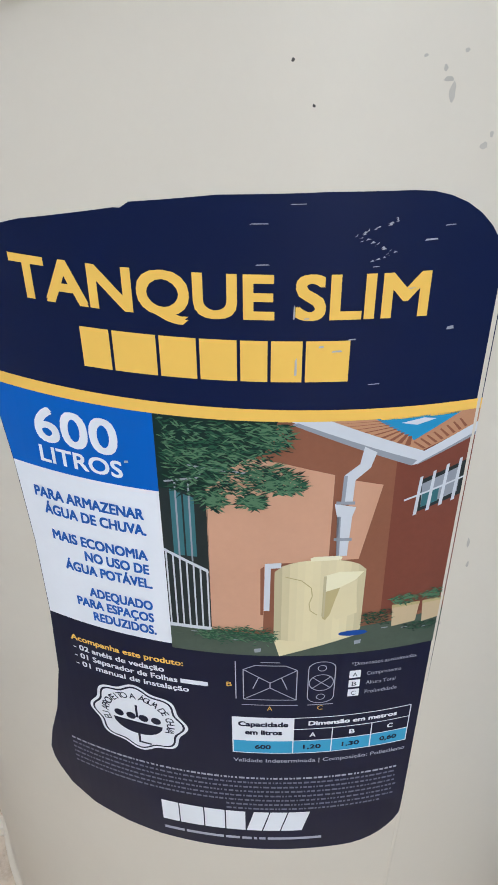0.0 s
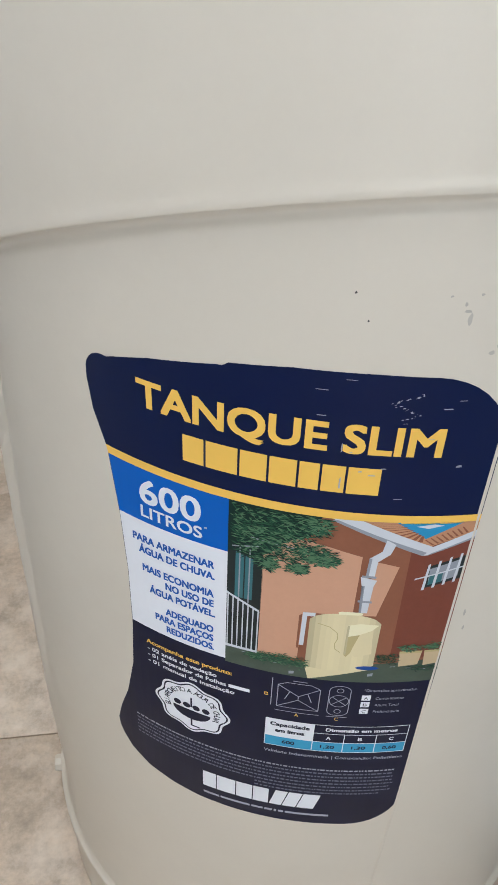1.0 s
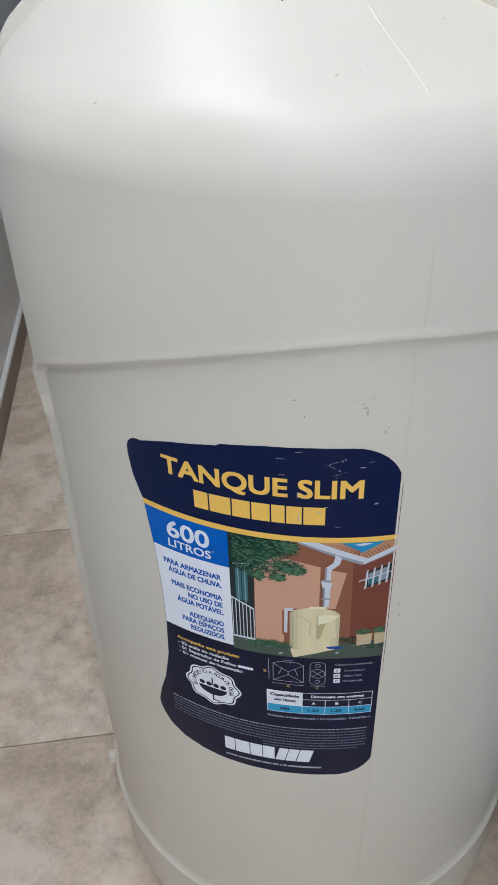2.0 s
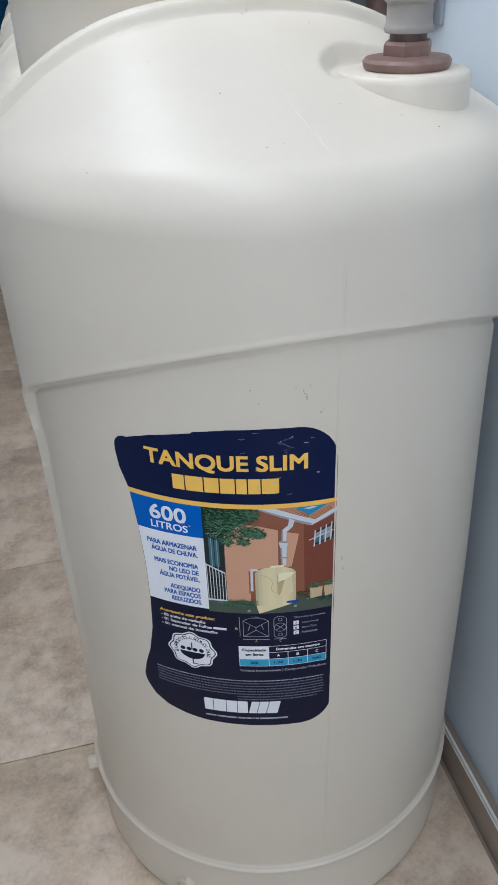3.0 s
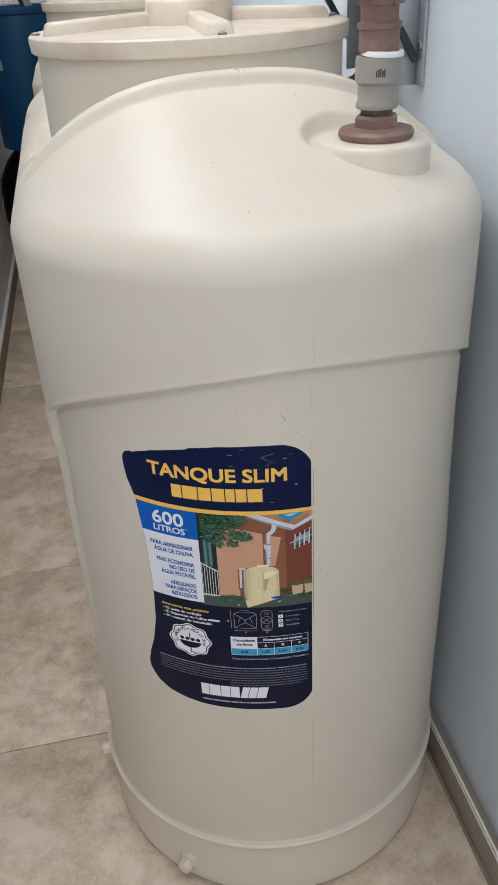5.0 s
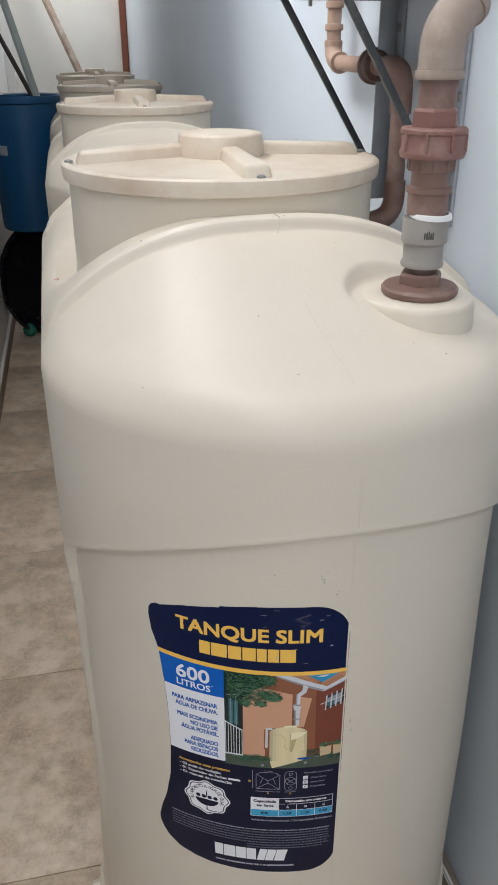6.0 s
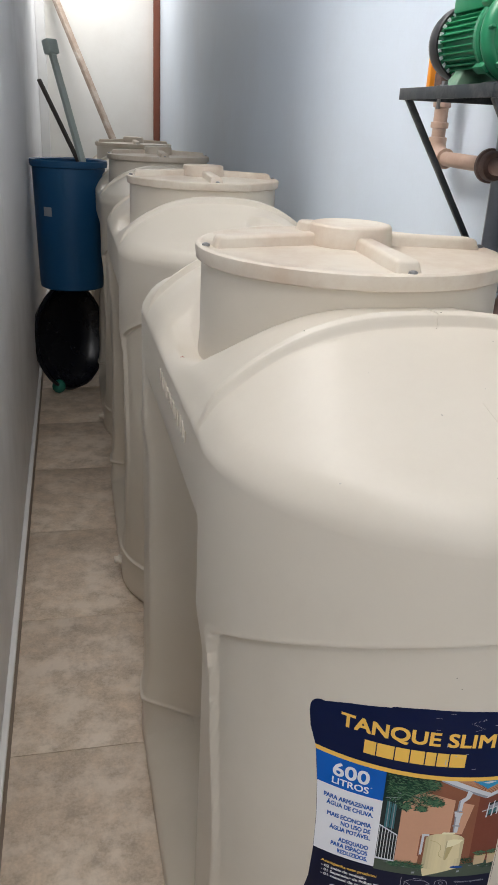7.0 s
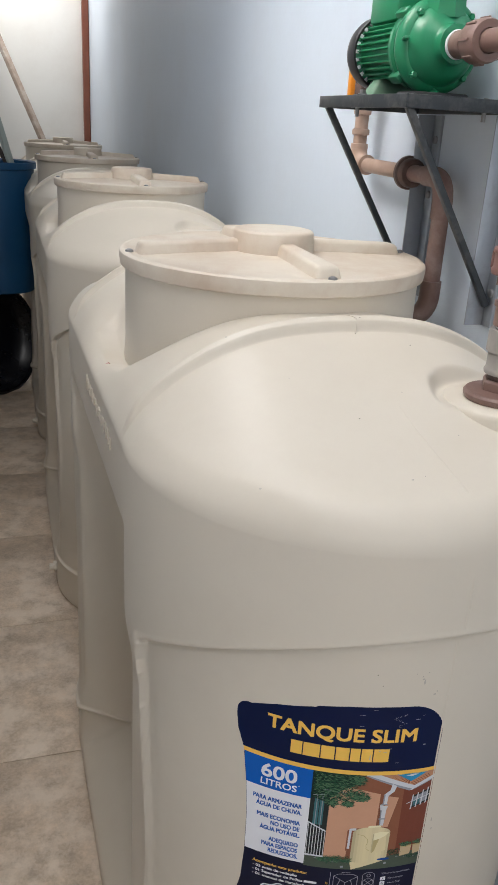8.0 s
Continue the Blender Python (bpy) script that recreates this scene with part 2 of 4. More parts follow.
# ---------------------------------------------------------------- floor: large stone tiles, each its own piece
floor = structure("floor", box((XL - 0.15, Y0, -0.12), (XR + 0.15, Y1, -0.004)), GROUT, "beige stone-look tiled floor with brown joints")
PITCH = 0.55


def bumped_tile(w, d):
    return box((-w / 2, -d / 2, -0.02), (w / 2, d / 2, 0.0), 0.0008)


tile_data = None
xa, xb = -0.845, 0.278
for row in range(-5, 11):
    ya = 0.415 + row * PITCH
    if tile_data is None:
        t = link_mesh("tile", bumped_tile(xb - xa, PITCH - 0.002), TILE, floor, "", 30)
        tile_data = t.data
    else:
        t = new("tile", tile_data)
        t.parent = floor
    t.location = ((xa + xb) / 2, ya + PITCH / 2, 0.0)

for name, x0, x1, xe in (("skirting_left", XL, XL + 0.014, XL + 0.016), ("skirting_right", XR - 0.018, XR, XR - 0.020)):
    s = structure(name, box((min(x0, x1), Y0, 0.0), (max(x0, x1), Y1, 0.075), 0.002), SKIRT, "brown stone tile skirting with a white top edge", 30)
    s["category"] = "skirting"
    part("top_edge", box((min(x0, xe), Y0, 0.076), (max(x0, xe), Y1, 0.088), 0.003), SKIRT_TOP, s, "white sealed top edge")


# ---------------------------------------------------------------- water tanks
TA, TB, TN, TL = 0.292, 0.300, 2.0, 1.284      # half width, end depth, roundness, length


def tank_outline(count_end, count_side):
    """Points round the plan, anticlockwise from the left side of the near end, with their root on the middle line."""
    pts = []
    for i in range(count_end):
        a = math.pi + math.pi * i / count_end
        c, s = math.cos(a), math.sin(a)
        pts.append((TA * math.copysign(abs(c) ** (2 / TN), c), 0.3 + TB * math.copysign(abs(s) ** (2 / TN), s), 0.3))
    near = [0.3, 0.310, 0.318, 0.324] + [0.328 + 0.0014 * i for i in range(24)] + [0.364, 0.370]
    far = [TL - y for y in near[:0:-1]]
    gap = (far[0] - near[-1]) / count_side
    for y in near + [near[-1] + gap * i for i in range(1, count_side)] + far:
        pts.append((TA, y, y))
    half = list(pts)
    pts += [(-x, TL - y, TL - r) for x, y, r in half]
    return np.array(pts)


def smooth01(v, lo, hi):
    t = np.clip((v - lo) / (hi - lo), 0, 1)
    return t * t * (3 - 2 * t)


def tank_top(x, y):
    """Height of the moulded top: a rounded end rising to an arched ridge, a saddle round the neck, a flat seat for the outlet."""
    yy = np.minimum(y, TL - y)
    q = np.clip((0.3 - yy) / TB, 0, 1)
    w = TA * np.clip(1 - q ** TN, 1e-4, 1) ** (1 / TN)
    arch = 1 - np.clip(np.abs(x) / np.maximum(w, 0.01), 0, 1) ** (1.9 + 0.8 * np.clip(yy / 0.345, 0, 1))
    rim = 1.092 - 0.016 * np.clip(yy / 0.30, 0, 1)
    dome = rim + (1.197 - rim) * arch * np.clip(yy / 0.35, 0, 1) ** 0.84
    bead = 0.0125 * smooth01(yy, 0.331, 0.336) * (1 - smooth01(yy, 0.347, 0.356)) * smooth01(arch, 0.02, 0.14)
    saddle = 1.072 + 0.018 * (1 - np.abs(x / TA) ** 2)
    k = smooth01(yy, 0.415, 0.64)
    z = (dome + bead) * (1 - k) + saddle * k
    ring = np.hypot(x, y - TL / 2)
    z = z - 0.010 * smooth01(-ring, -0.268, -0.260) * smooth01(-np.abs(y - TL / 2), -0.15, -0.10)
    for cx, cy in ((0.128, 0.185), (0.128, TL - 0.185)):
        d = np.hypot(x - cx, y - cy)
        inner = np.where(z > 1.1435, smooth01(d, 0.070, 0.083), 1.0)
        z = 1.1435 * (1 - inner) + z * inner
    return z


def tank_inset(x, y, z, ux, uy):
    """How far the side is drawn in: draft, base rim, the stepped end panel and the pocket between the two ends."""
    yy = np.minimum(y, TL - y)
    front = np.interp(z, [0, 0.006, 0.015, 0.117, 0.1195, 0.122, 0.127, 0.1295, 0.133, 0.50, 0.84, 0.96, 1.055], [0.022, 0.0080, 0.0055, 0.0190, 0.0110, 0.0088, 0.0088, 0.0120, 0.0065, 0.0, -0.001, -0.001, 0.0])
    side = np.interp(z, [0, 0.006, 0.015, 0.117, 0.1195, 0.122, 0.127, 0.1295, 0.133, 0.50, 0.84, 1.055], [0.009, -0.003, -0.0065, -0.001, -0.0080, -0.0100, -0.0100, -0.0060, -0.0035, -0.001, 0.0, 0.0])
    draft = front * uy ** 2 + side * ux ** 2
    line = 0.963 - 0.52 * np.minimum(yy, 0.30) - z
    edge = 0.222 + 0.020 * np.sin((z - 0.66) * 9.0) - yy
    both = -0.010 * np.log(np.exp(-np.clip(line, -0.3, 0.3) / 0.010) + np.exp(-np.clip(edge, -0.3, 0.3) / 0.010))
    panel = 0.0085 * (uy ** 2 + ux ** 2 * smooth01(z, 0.45, 0.84)) * smooth01(both, 0.0, 0.0032) * smooth01(z, 0.1295, 0.134)
    lip = 0.0005 * np.exp(-((line + 0.003) / 0.0034) ** 2) * smooth01(edge, -0.004, 0.008)
    groove = 0.004 * np.exp(-((edge + 0.006) / 0.009) ** 2) * smooth01(line, -0.01, 0.01) * smooth01(z, 0.13, 0.2)
    out = np.minimum(np.minimum(1.5 * (0.322 - np.abs(y - TL / 2)), 1.6 * (z - 0.05)), 0.85 * (0.94 - z))
    pocket = np.where(np.abs(y - TL / 2) < 0.335, 0.5 * (out + np.sqrt(out * out + 0.00006)), 0) * smooth01(-np.abs(y - TL / 2), -0.335, -0.318)
    turn = 0.011 * smooth01(yy, 0.19, 0.29) * ux ** 2 * smooth01(z, 0.132, 0.20) * (1 - smooth01(z, 0.74, 0.84))
    under = 0.0021 * np.exp(-((line - 0.0065) / 0.0034) ** 2) * smooth01(edge, -0.002, 0.012) * smooth01(z, 0.5, 0.6)
    return draft + panel + turn + under - groove - lip, np.clip(pocket, 0, 0.15)


def tank_body_mesh():
    pts = tank_outline(150, 90)
    n = len(pts)
    roots = np.stack([np.zeros(n), pts[:, 2]], 1)
    dirs = pts[:, :2] - roots
    leng = np.linalg.norm(dirs, axis=1)
    unit = dirs / leng[:, None]
    zs = [0, 0.003, 0.006, 0.012, 0.02, 0.05, 0.09, 0.115, 0.117, 0.1182, 0.1195, 0.122, 0.1245, 0.127, 0.1283, 0.1295, 0.131, 0.133, 0.136, 0.140, 0.145]
    zs += list(np.linspace(0.15, 0.90, 84)) + list(np.linspace(0.904, 0.938, 12)) + list(np.linspace(0.940, 0.975, 44)) + list(np.linspace(0.979, 1.055, 14))
    verts = []
    slant = 0.52 * np.minimum(np.minimum(pts[:, 1], TL - pts[:, 1]), 0.30)
    for level in zs:
        z = level - slant * smooth01(level, 0.15, 0.90) * (1 - smooth01(level, 0.976, 1.055))
        inset, pocket = tank_inset(pts[:, 0], pts[:, 1], z, unit[:, 0], unit[:, 1])
        r = leng - inset - pocket
        verts.append(np.column_stack([roots + unit * r[:, None], z]))
    shoulder = 0.029
    for rho in list(1 - shoulder / 0.3 * np.array([0.0, 0.05, 0.12, 0.22, 0.35, 0.5, 0.65, 0.8, 1.0])) + list(np.linspace(0.81, 0.0, 78)):
        xy = roots + dirs * rho
        z = tank_top(xy[:, 0], xy[:, 1])
        d = (1 - rho) * leng
        t = np.clip(1 - d / shoulder, 0, 1)
        low = 1.056
        z = z - (z - low) * (1 - np.sqrt(np.clip(1 - t * t, 0, 1)))
        verts.append(np.column_stack([xy, z]))
    rows = len(verts)
    allv = np.concatenate(verts)
    a = np.arange(rows - 1)[:, None] * n
    i = np.arange(n)[None, :]
    j = (i + 1) % n
    faces = np.stack([a + i, a + j, a + n + j, a + n + i], -1).reshape(-1, 4)
    me = bpy.data.meshes.new("body")
    me.from_pydata(allv.tolist(), [], faces.tolist() + [list(range(n))[::-1]])
    me.update()
    me.shade_smooth()
    me.set_sharp_from_angle(angle=radians(62))
    me.materials.append(PLASTIC)
    return me


def add_tank(x, y, rz, label):
    tank = thing("water_tank", x, y, 0, label, "water tank", "row of water tanks", rz)
    body = new("body", tank_body_mesh())
    body.parent = tank
    # neck and lid about the middle
    mid = pose(-0.002, TL / 2, 0)
    part("neck", lathe([(0.234, 1.05), (0.2335, 1.075), (0.2315, 1.10), (0.2315, 1.226), (0.227, 1.228)], 96, mid), PLASTIC, tank)
    lid_z = 1.218
    prof = [(0.231, lid_z + 0.002), (0.237, lid_z), (0.2395, lid_z + 0.002), (0.2412, lid_z + 0.016), (0.2404, lid_z + 0.0215), (0.2375, lid_z + 0.024), (0.231, lid_z + 0.0242),
            (0.227, lid_z + 0.022), (0.19, lid_z + 0.023), (0.12, lid_z + 0.026), (0.0, lid_z + 0.029)]
    lid = part("lid", lathe(prof, 96, mid), LID, tank, "round beige lid with cross ribs, dusty on top")
    top = lid_z + 0.060
    part("boss", lathe([(0.066, lid_z + 0.022), (0.0635, top - 0.004), (0.061, top - 0.001), (0.057, top), (0.02, top + 0.001), (0, top + 0.001)], 48, mid), LID, lid)
    for k in range(4):
        rot = mid @ pose(0, 0, 0, 0, 0, 90 * k + 1.8)
        bm = bmesh.new()
        h1, h2 = lid_z + 0.046, lid_z + 0.039
        vs = [bm.verts.new(rot @ Vector(p)) for p in ((0.05, -0.017, lid_z + 0.018), (0.05, 0.017, lid_z + 0.018), (0.05, 0.013, h1), (0.05, -0.013, h1),
                                                   (0.220, -0.021, lid_z + 0.018), (0.220, 0.021, lid_z + 0.018), (0.214, 0.016, h2), (0.214, -0.016, h2))]
        for f in ((0, 1, 2, 3), (5, 4, 7, 6), (3, 2, 6, 7), (1, 5, 6, 2), (4, 0, 3, 7)):
            bm.faces.new([vs[q] for q in f])
        bmesh.ops.bevel(bm, geom=[e for e in bm.edges if not e.is_boundary], offset=0.0055, segments=3, affect="EDGES", profile=0.5)
        part("rib", bm, LID, lid, "", 50)
        s = rot @ Vector((0.2295, 0.0, lid_z + 0.0235))
        part("screw", lathe([(0.0065, 0), (0.006, 0.003), (0.003, 0.0045), (0, 0.0045)], 12, Matrix.Translation(s)), BOLT, lid, "small metal lid screw")
    # raised round seats for the outlets
    for cx, cy in ((0.128, 0.185), (0.128, TL - 0.185)):
        part("outlet_seat", lathe([(0.0655, 1.085), (0.0640, 1.138), (0.0630, 1.143), (0.0595, 1.1455), (0.0, 1.146)], 64, pose(cx, cy, 0)), PLASTIC, tank, "", 50)
    # drain plugs near the foot
    for px, py in ((-0.184, 0.088), (-0.2905, 0.335)):
        d = Vector((px, py - min(max(py, 0.3), TL - 0.3), 0)).normalized()
        r = (abs(d.x / TA) ** TN + abs(d.y / TB) ** TN) ** (-1 / TN) - (0.0155 * d.y ** 2 - 0.0055 * d.x ** 2)
        p = Vector((0, min(max(py, 0.3), TL - 0.3) if py < 0.3 else py, 0.046)) + d * (r - 0.002)
        part("drain_plug", lathe([(0.018, 0), (0.018, 0.009), (0.016, 0.011), (0.0115, 0.011), (0.0115, 0.022), (0.010, 0.025), (0, 0.026)], 8, along(p, p + d)), PLASTIC, tank, "moulded beige drain plug", 30)
    return tank

tank_1 = add_tank(-0.0055, 0.010, 0.9, "beige plastic slim water tank with a label and outlet pipe")
for k, (tx, ty) in enumerate(((-0.025, 1.423), (-0.025, 2.792), (-0.032, 4.236))):
    t = copy_thing(tank_1, pose(tx, ty, 0, 0, 0, 0))
    t["label"] = ("beige plastic slim water tank with an empty outlet seat", "beige plastic slim water tank beside a blue bucket", "beige plastic slim water tank near the end wall")[k]

# ---------------------------------------------------------------- the label on the front of the first tank
_pts = tank_outline(600, 1)[:600]
_root = np.array([[0.0, 0.3]] * 600)
_dir = _pts[:, :2] - _root
_len = np.linalg.norm(_dir, axis=1)
_unit = _dir / _len[:, None]


def _front(z):
    ins, _ = tank_inset(_pts[:, 0], _pts[:, 1], np.full(600, z), _unit[:, 0], _unit[:, 1])
    return _root + _unit * (_len - ins)[:, None]


_mid = _front(0.67)
_arc = np.concatenate([[0], np.cumsum(np.linalg.norm(np.diff(_mid, axis=0), axis=1))])
_arc = _arc - np.interp(0.0, _mid[:, 0], _arc)


def on_tank(u, z, lift):
    """A place on the front of the tank, u metres along it from the mould seam, at height z."""
    k = np.interp(u - 0.0042, _arc, np.arange(600))
    ux, uy = np.interp(k, np.arange(600), _unit[:, 0]), np.interp(k, np.arange(600), _unit[:, 1])
    ln = np.interp(k, np.arange(600), _len)
    step = 0.0085 * (uy ** 2 + ux ** 2 * float(smooth01(np.array(z), 0.45, 0.84)))
    ins = uy ** 2 * float(np.interp(z, [0.133, 0.50, 0.84, 0.96], [0.0065, 0.0, -0.001, -0.001])) + ux ** 2 * float(np.interp(z, [0.133, 0.50, 0.84], [-0.0045, -0.001, 0.0])) + step
    r = ln - ins + lift
    return Vector((ux * r, 0.3 + uy * r, z))


def wrap(bm, lift):
    """Cuts a flat drawing (u, height) into narrow strips and lays it round the tank."""
    us = [v.co.x for v in bm.verts]
    a = math.floor(min(us) / 0.007) * 0.007
    while a < max(us):
        bmesh.ops.bisect_plane(bm, geom=bm.verts[:] + bm.edges[:] + bm.faces[:], plane_co=(a, 0, 0), plane_no=(1, 0, 0), dist=1e-7)
        a += 0.007
    zs = [v.co.y for v in bm.verts]
    if max(zs) - min(zs) > 0.03:
        a = math.floor(min(zs) / 0.012) * 0.012
        while a < max(zs):
            bmesh.ops.bisect_plane(bm, geom=bm.verts[:] + bm.edges[:] + bm.faces[:], plane_co=(0, a, 0), plane_no=(0, 1, 0), dist=1e-7)
            a += 0.012
    for v in bm.verts:
        v.co = on_tank(v.co.x, v.co.y, 0.3 * lift + v.co.z)
    return bm


def ink(name, colour, rough=0.33, vary=0.05):
    return material(name, colour, rough, vary=vary, scale=14, fine=300, bump=0.03, dist=0.0004, spec=0.15)


NAVY = ink("navy_ink", (0.003, 0.009, 0.048))
INK_DARK = ink("deep_navy_ink", (0.006, 0.008, 0.030))
YELLOW = ink("yellow_ink", (0.90, 0.55, 0.11))
INK_BLUE = ink("bright_blue_ink", (0.004, 0.115, 0.50))
PAPER = ink("white_print", (0.80, 0.81, 0.85))
CYAN = ink("light_blue_ink", (0.05, 0.34, 0.56))
TXT_BLUE = ink("blue_lettering_ink", (0.02, 0.11, 0.42))
GREY_INK = ink("faint_white_ink", (0.40, 0.41, 0.48))
FAINT = ink("very_faint_white_ink", (0.16, 0.17, 0.23))

label = part("label", bmesh.new(), NAVY, tank_1, "printed navy, blue and white product label")


def poly(points, lift, mat, name="print", bm=None):
    b = bm or bmesh.new()
    b.faces.new([b.verts.new((x / 1000, z / 1000, 0)) for x, z in points])
    return b if bm else part(name, wrap(b, lift), mat, label, "", 0)


def rect(x0, z0, x1, z1, lift, mat, name="print"):
    return poly(((x0, z0), (x1, z0), (x1, z1), (x0, z1)), lift, mat, name)


def left_edge(z):
    return float(np.interp(z, [482, 492, 506, 526, 552, 591, 636, 688, 737, 784, 808, 828, 838], [-216, -221.5, -223.5, -219, -210.6, -203.1, -200.8, -201.3, -204.6, -210.4, -219, -221.7, -217]))


def corner(cx, cz, r, a0, a1, n=9):
    return [(cx + r * math.cos(radians(a0 + (a1 - a0) * i / n)), cz + r * math.sin(radians(a0 + (a1 - a0) * i / n))) for i in range(n + 1)]


outline = corner(-31.5, 832, 40, 0, 90) + [(-60, 872.2), (-99, 871), (-131, 867), (-134.5, 864.6), (-137, 864.6), (-177, 856.5), (-200, 849.5)] + corner(-207.5, 834, 14, 78, 170, 6)
outline += [(left_edge(z), z) for z in (828, 818, 808, 796, 784, 760, 737, 688, 660, 636, 612, 591, 570, 552, 538, 526, 515)]
outline += [(-223.5, 506), (-222.6, 496), (-219, 487), (-211.5, 475), (-195, 463), (-172, 456), (-149, 452.2), (-120, 450.6), (-80, 449.6), (-52, 449.4)] + corner(-30, 487, 37.6, -90, 0)
bm = bmesh.new()
poly(outline, 0, None, "", bm)
bmesh.ops.triangulate(bm, faces=bm.faces[:])
wrap(bm, 0.0005)
for f in bm.faces:
    f.smooth = True
bm.to_mesh(label.data)
bm.free()


def panel(z0, z1, x1, lift, mat):
    zs = np.linspace(z0, z1, 9)
    poly([(x1, z0), (x1, z1)] + [(left_edge(z) + 0.4, z) for z in zs[::-1]], lift, mat)


# lower dark field, yellow rule, blue and white panels
zs = np.linspace(507, 640, 12)
poly([(8.3, 638)] + [(left_edge(z) + 0.3, z) for z in zs[::-1]] + [(-222, 496.5), (-218.5, 487.5), (-211, 475.8), (-194.7, 463.7), (-172, 456.7), (-149, 452.9), (-120, 451.3), (-80, 450.3), (-52, 450.1), (-30, 450)] + corner(-30, 487, 36.9, -88, 0, 6), 0.0007, INK_DARK)
panel(738.6, 781, -129.2, 0.0008, INK_BLUE)
panel(640, 738.6, -129.2, 0.0008, PAPER)
poly([(left_edge(781) + 0.4, 780.5), (8.4, 778.4), (8.4, 784.2), (left_edge(787) + 0.4, 786.4)], 0.0012, YELLOW, "yellow_rule")


def text_mesh(body, weight):
    cu = bpy.data.curves.new("lettering", "FONT")
    cu.body, cu.size, cu.offset, cu.resolution_u = body, 1.0, weight, 4
    ob = new("lettering", cu)
    bpy.context.view_layer.update()
    me = bpy.data.meshes.new_from_object(ob.evaluated_get(bpy.context.evaluated_depsgraph_get()))
    bpy.data.objects.remove(ob)
    bm = bmesh.new()
    bm.from_mesh(me)
    bpy.data.meshes.remove(me)
    bpy.data.curves.remove(cu)
    return bm


def lettering(body, x0, x1, base, cap, mat, lift=0.0014, bold=0.0):
    """Words between x0 and x1 (mm), standing on base, with capitals of that height; bold thickens the strokes by so many mm."""
    src = text_mesh(body, 0.0)
    lo, hi = min(v.co.x for v in src.verts), max(v.co.x for v in src.verts)
    sy = (cap - bold) / 0.69
    sx = (x1 - x0 - bold) / (hi - lo)
    shifts = [(0.0, 0.0)] if not bold else [(0, 0), (1, 0), (0.5, 0), (0, 1), (1, 1), (0.5, 1)]
    bm = bmesh.new()
    for k, (dx, dz) in enumerate(shifts):
        new_verts = {v: bm.verts.new(((x0 + (v.co.x - lo) * sx + dx * bold) / 1000, (base + v.co.y * sy + dz * bold) / 1000, 0.00001 * k)) for v in src.verts}
        for f in src.faces:
            bm.faces.new([new_verts[v] for v in f.verts])
    src.free()
    return part("lettering", wrap(bm, lift), mat, label, "", 0)


lettering("TANQUE SLIM", -185, -21.6, 824.6, 18.2, YELLOW, bold=1.35)
# the maker's name stands as plain yellow blocks
x = -156.8
for w in (12.5, 18, 14.7, 14.5, 10.5, 12, 16.8):
    poly(((x, 798), (x + w, 798), (x + w, 815.9), (x, 815.9)), 0.0013, YELLOW, "name_block")
    x += w + 1.3
lettering("600", -187.5, -146, 754.6, 18.8, PAPER, bold=1.1)
lettering("LITROS", -187.3, -145.3, 743.0, 9.2, PAPER, bold=0.5)
for words, x0, x1, base in (("PARA ARMAZENAR", -194.8, -137.4, 720.6), ("ÁGUA DE CHUVA.", -190.6, -137.0, 711.2), ("MAIS ECONOMIA", -188.6, -137.6, 695.4), ("NO USO DE", -171.6, -137.6, 686.4), ("ÁGUA POTÁVEL.", -184.0, -136.6, 677.2),
                            ("ADEQUADO", -172.2, -137.6, 662.0), ("PARA ESPAÇOS", -180.4, -137.6, 653.4), ("REDUZIDOS.", -172.0, -137.0, 644.6)):
    lettering(words, x0, x1, base, 6.4, TXT_BLUE, bold=0.5)
lettering("Acompanha este produto:", -189.3, -124.2, 623.6, 4.4, YELLOW, bold=0.3)
lettering("- 02 anéis de vedação", -188.6, -135, 616.4, 4.2, PAPER, bold=0.3)
lettering("- 01 Separador de Folhas", -188.6, -128, 609.8, 4.2, PAPER, bold=0.3)
rect(-126.4, 610.0, -111.5, 613.4, 0.0014, PAPER, "name_block")
lettering("- 01 manual de instalação", -188.6, -122, 603.2, 4.2, PAPER, bold=0.3)

# round seal with a scalloped edge, lettering round it and an umbrella
SX, SZ = -154.2, 570.6


def scallop(r, wave, n=72):
    return [(SX + (r + wave * math.cos(8 * a)) * math.cos(a), SZ + (r + wave * math.cos(8 * a)) * math.sin(a) * 0.97) for a in (2 * math.pi * i / n for i in range(n))]


for r, lift, mat in ((28.3, 0.0011, PAPER), (26.5, 0.0013, INK_DARK), (25.2, 0.0015, PAPER)):
    bm = bmesh.new()
    c = bm.verts.new((SX / 1000, SZ / 1000, 0))
    ring = [bm.verts.new((a / 1000, b / 1000, 0)) for a, b in scallop(r, 1.7)]
    for i in range(len(ring)):
        bm.faces.new((c, ring[i], ring[(i + 1) % len(ring)]))
    part("seal", wrap(bm, lift), mat, label, "", 0)
words = "EU APROVEITO A ÁGUA DE CHUVA"
for i, ch in enumerate(words):
    if ch == " ":
        continue
    a = radians(198 - 216 * i / (len(words) - 1))
    bm = text_mesh(ch, 0.01)
    lo, hi = min(v.co.x for v in bm.verts), max(v.co.x for v in bm.verts)
    for v in bm.verts:
        p, q = (v.co.x - (lo + hi) / 2) * 6.0, v.co.y * 6.8
        v.co = ((SX + (17.6 + q) * math.cos(a) + p * math.sin(a)) / 1000, (SZ + (17.6 + q) * math.sin(a) * 0.97 - p * math.cos(a)) / 1000, 0)
    part("lettering", wrap(bm, 0.0017), INK_DARK, label, "", 0)
poly([(SX + 15 * math.cos(radians(a)), SZ - 3 + 11 * math.sin(radians(a))) for a in range(180, 361, 15)], 0.0017, INK_DARK, "umbrella")
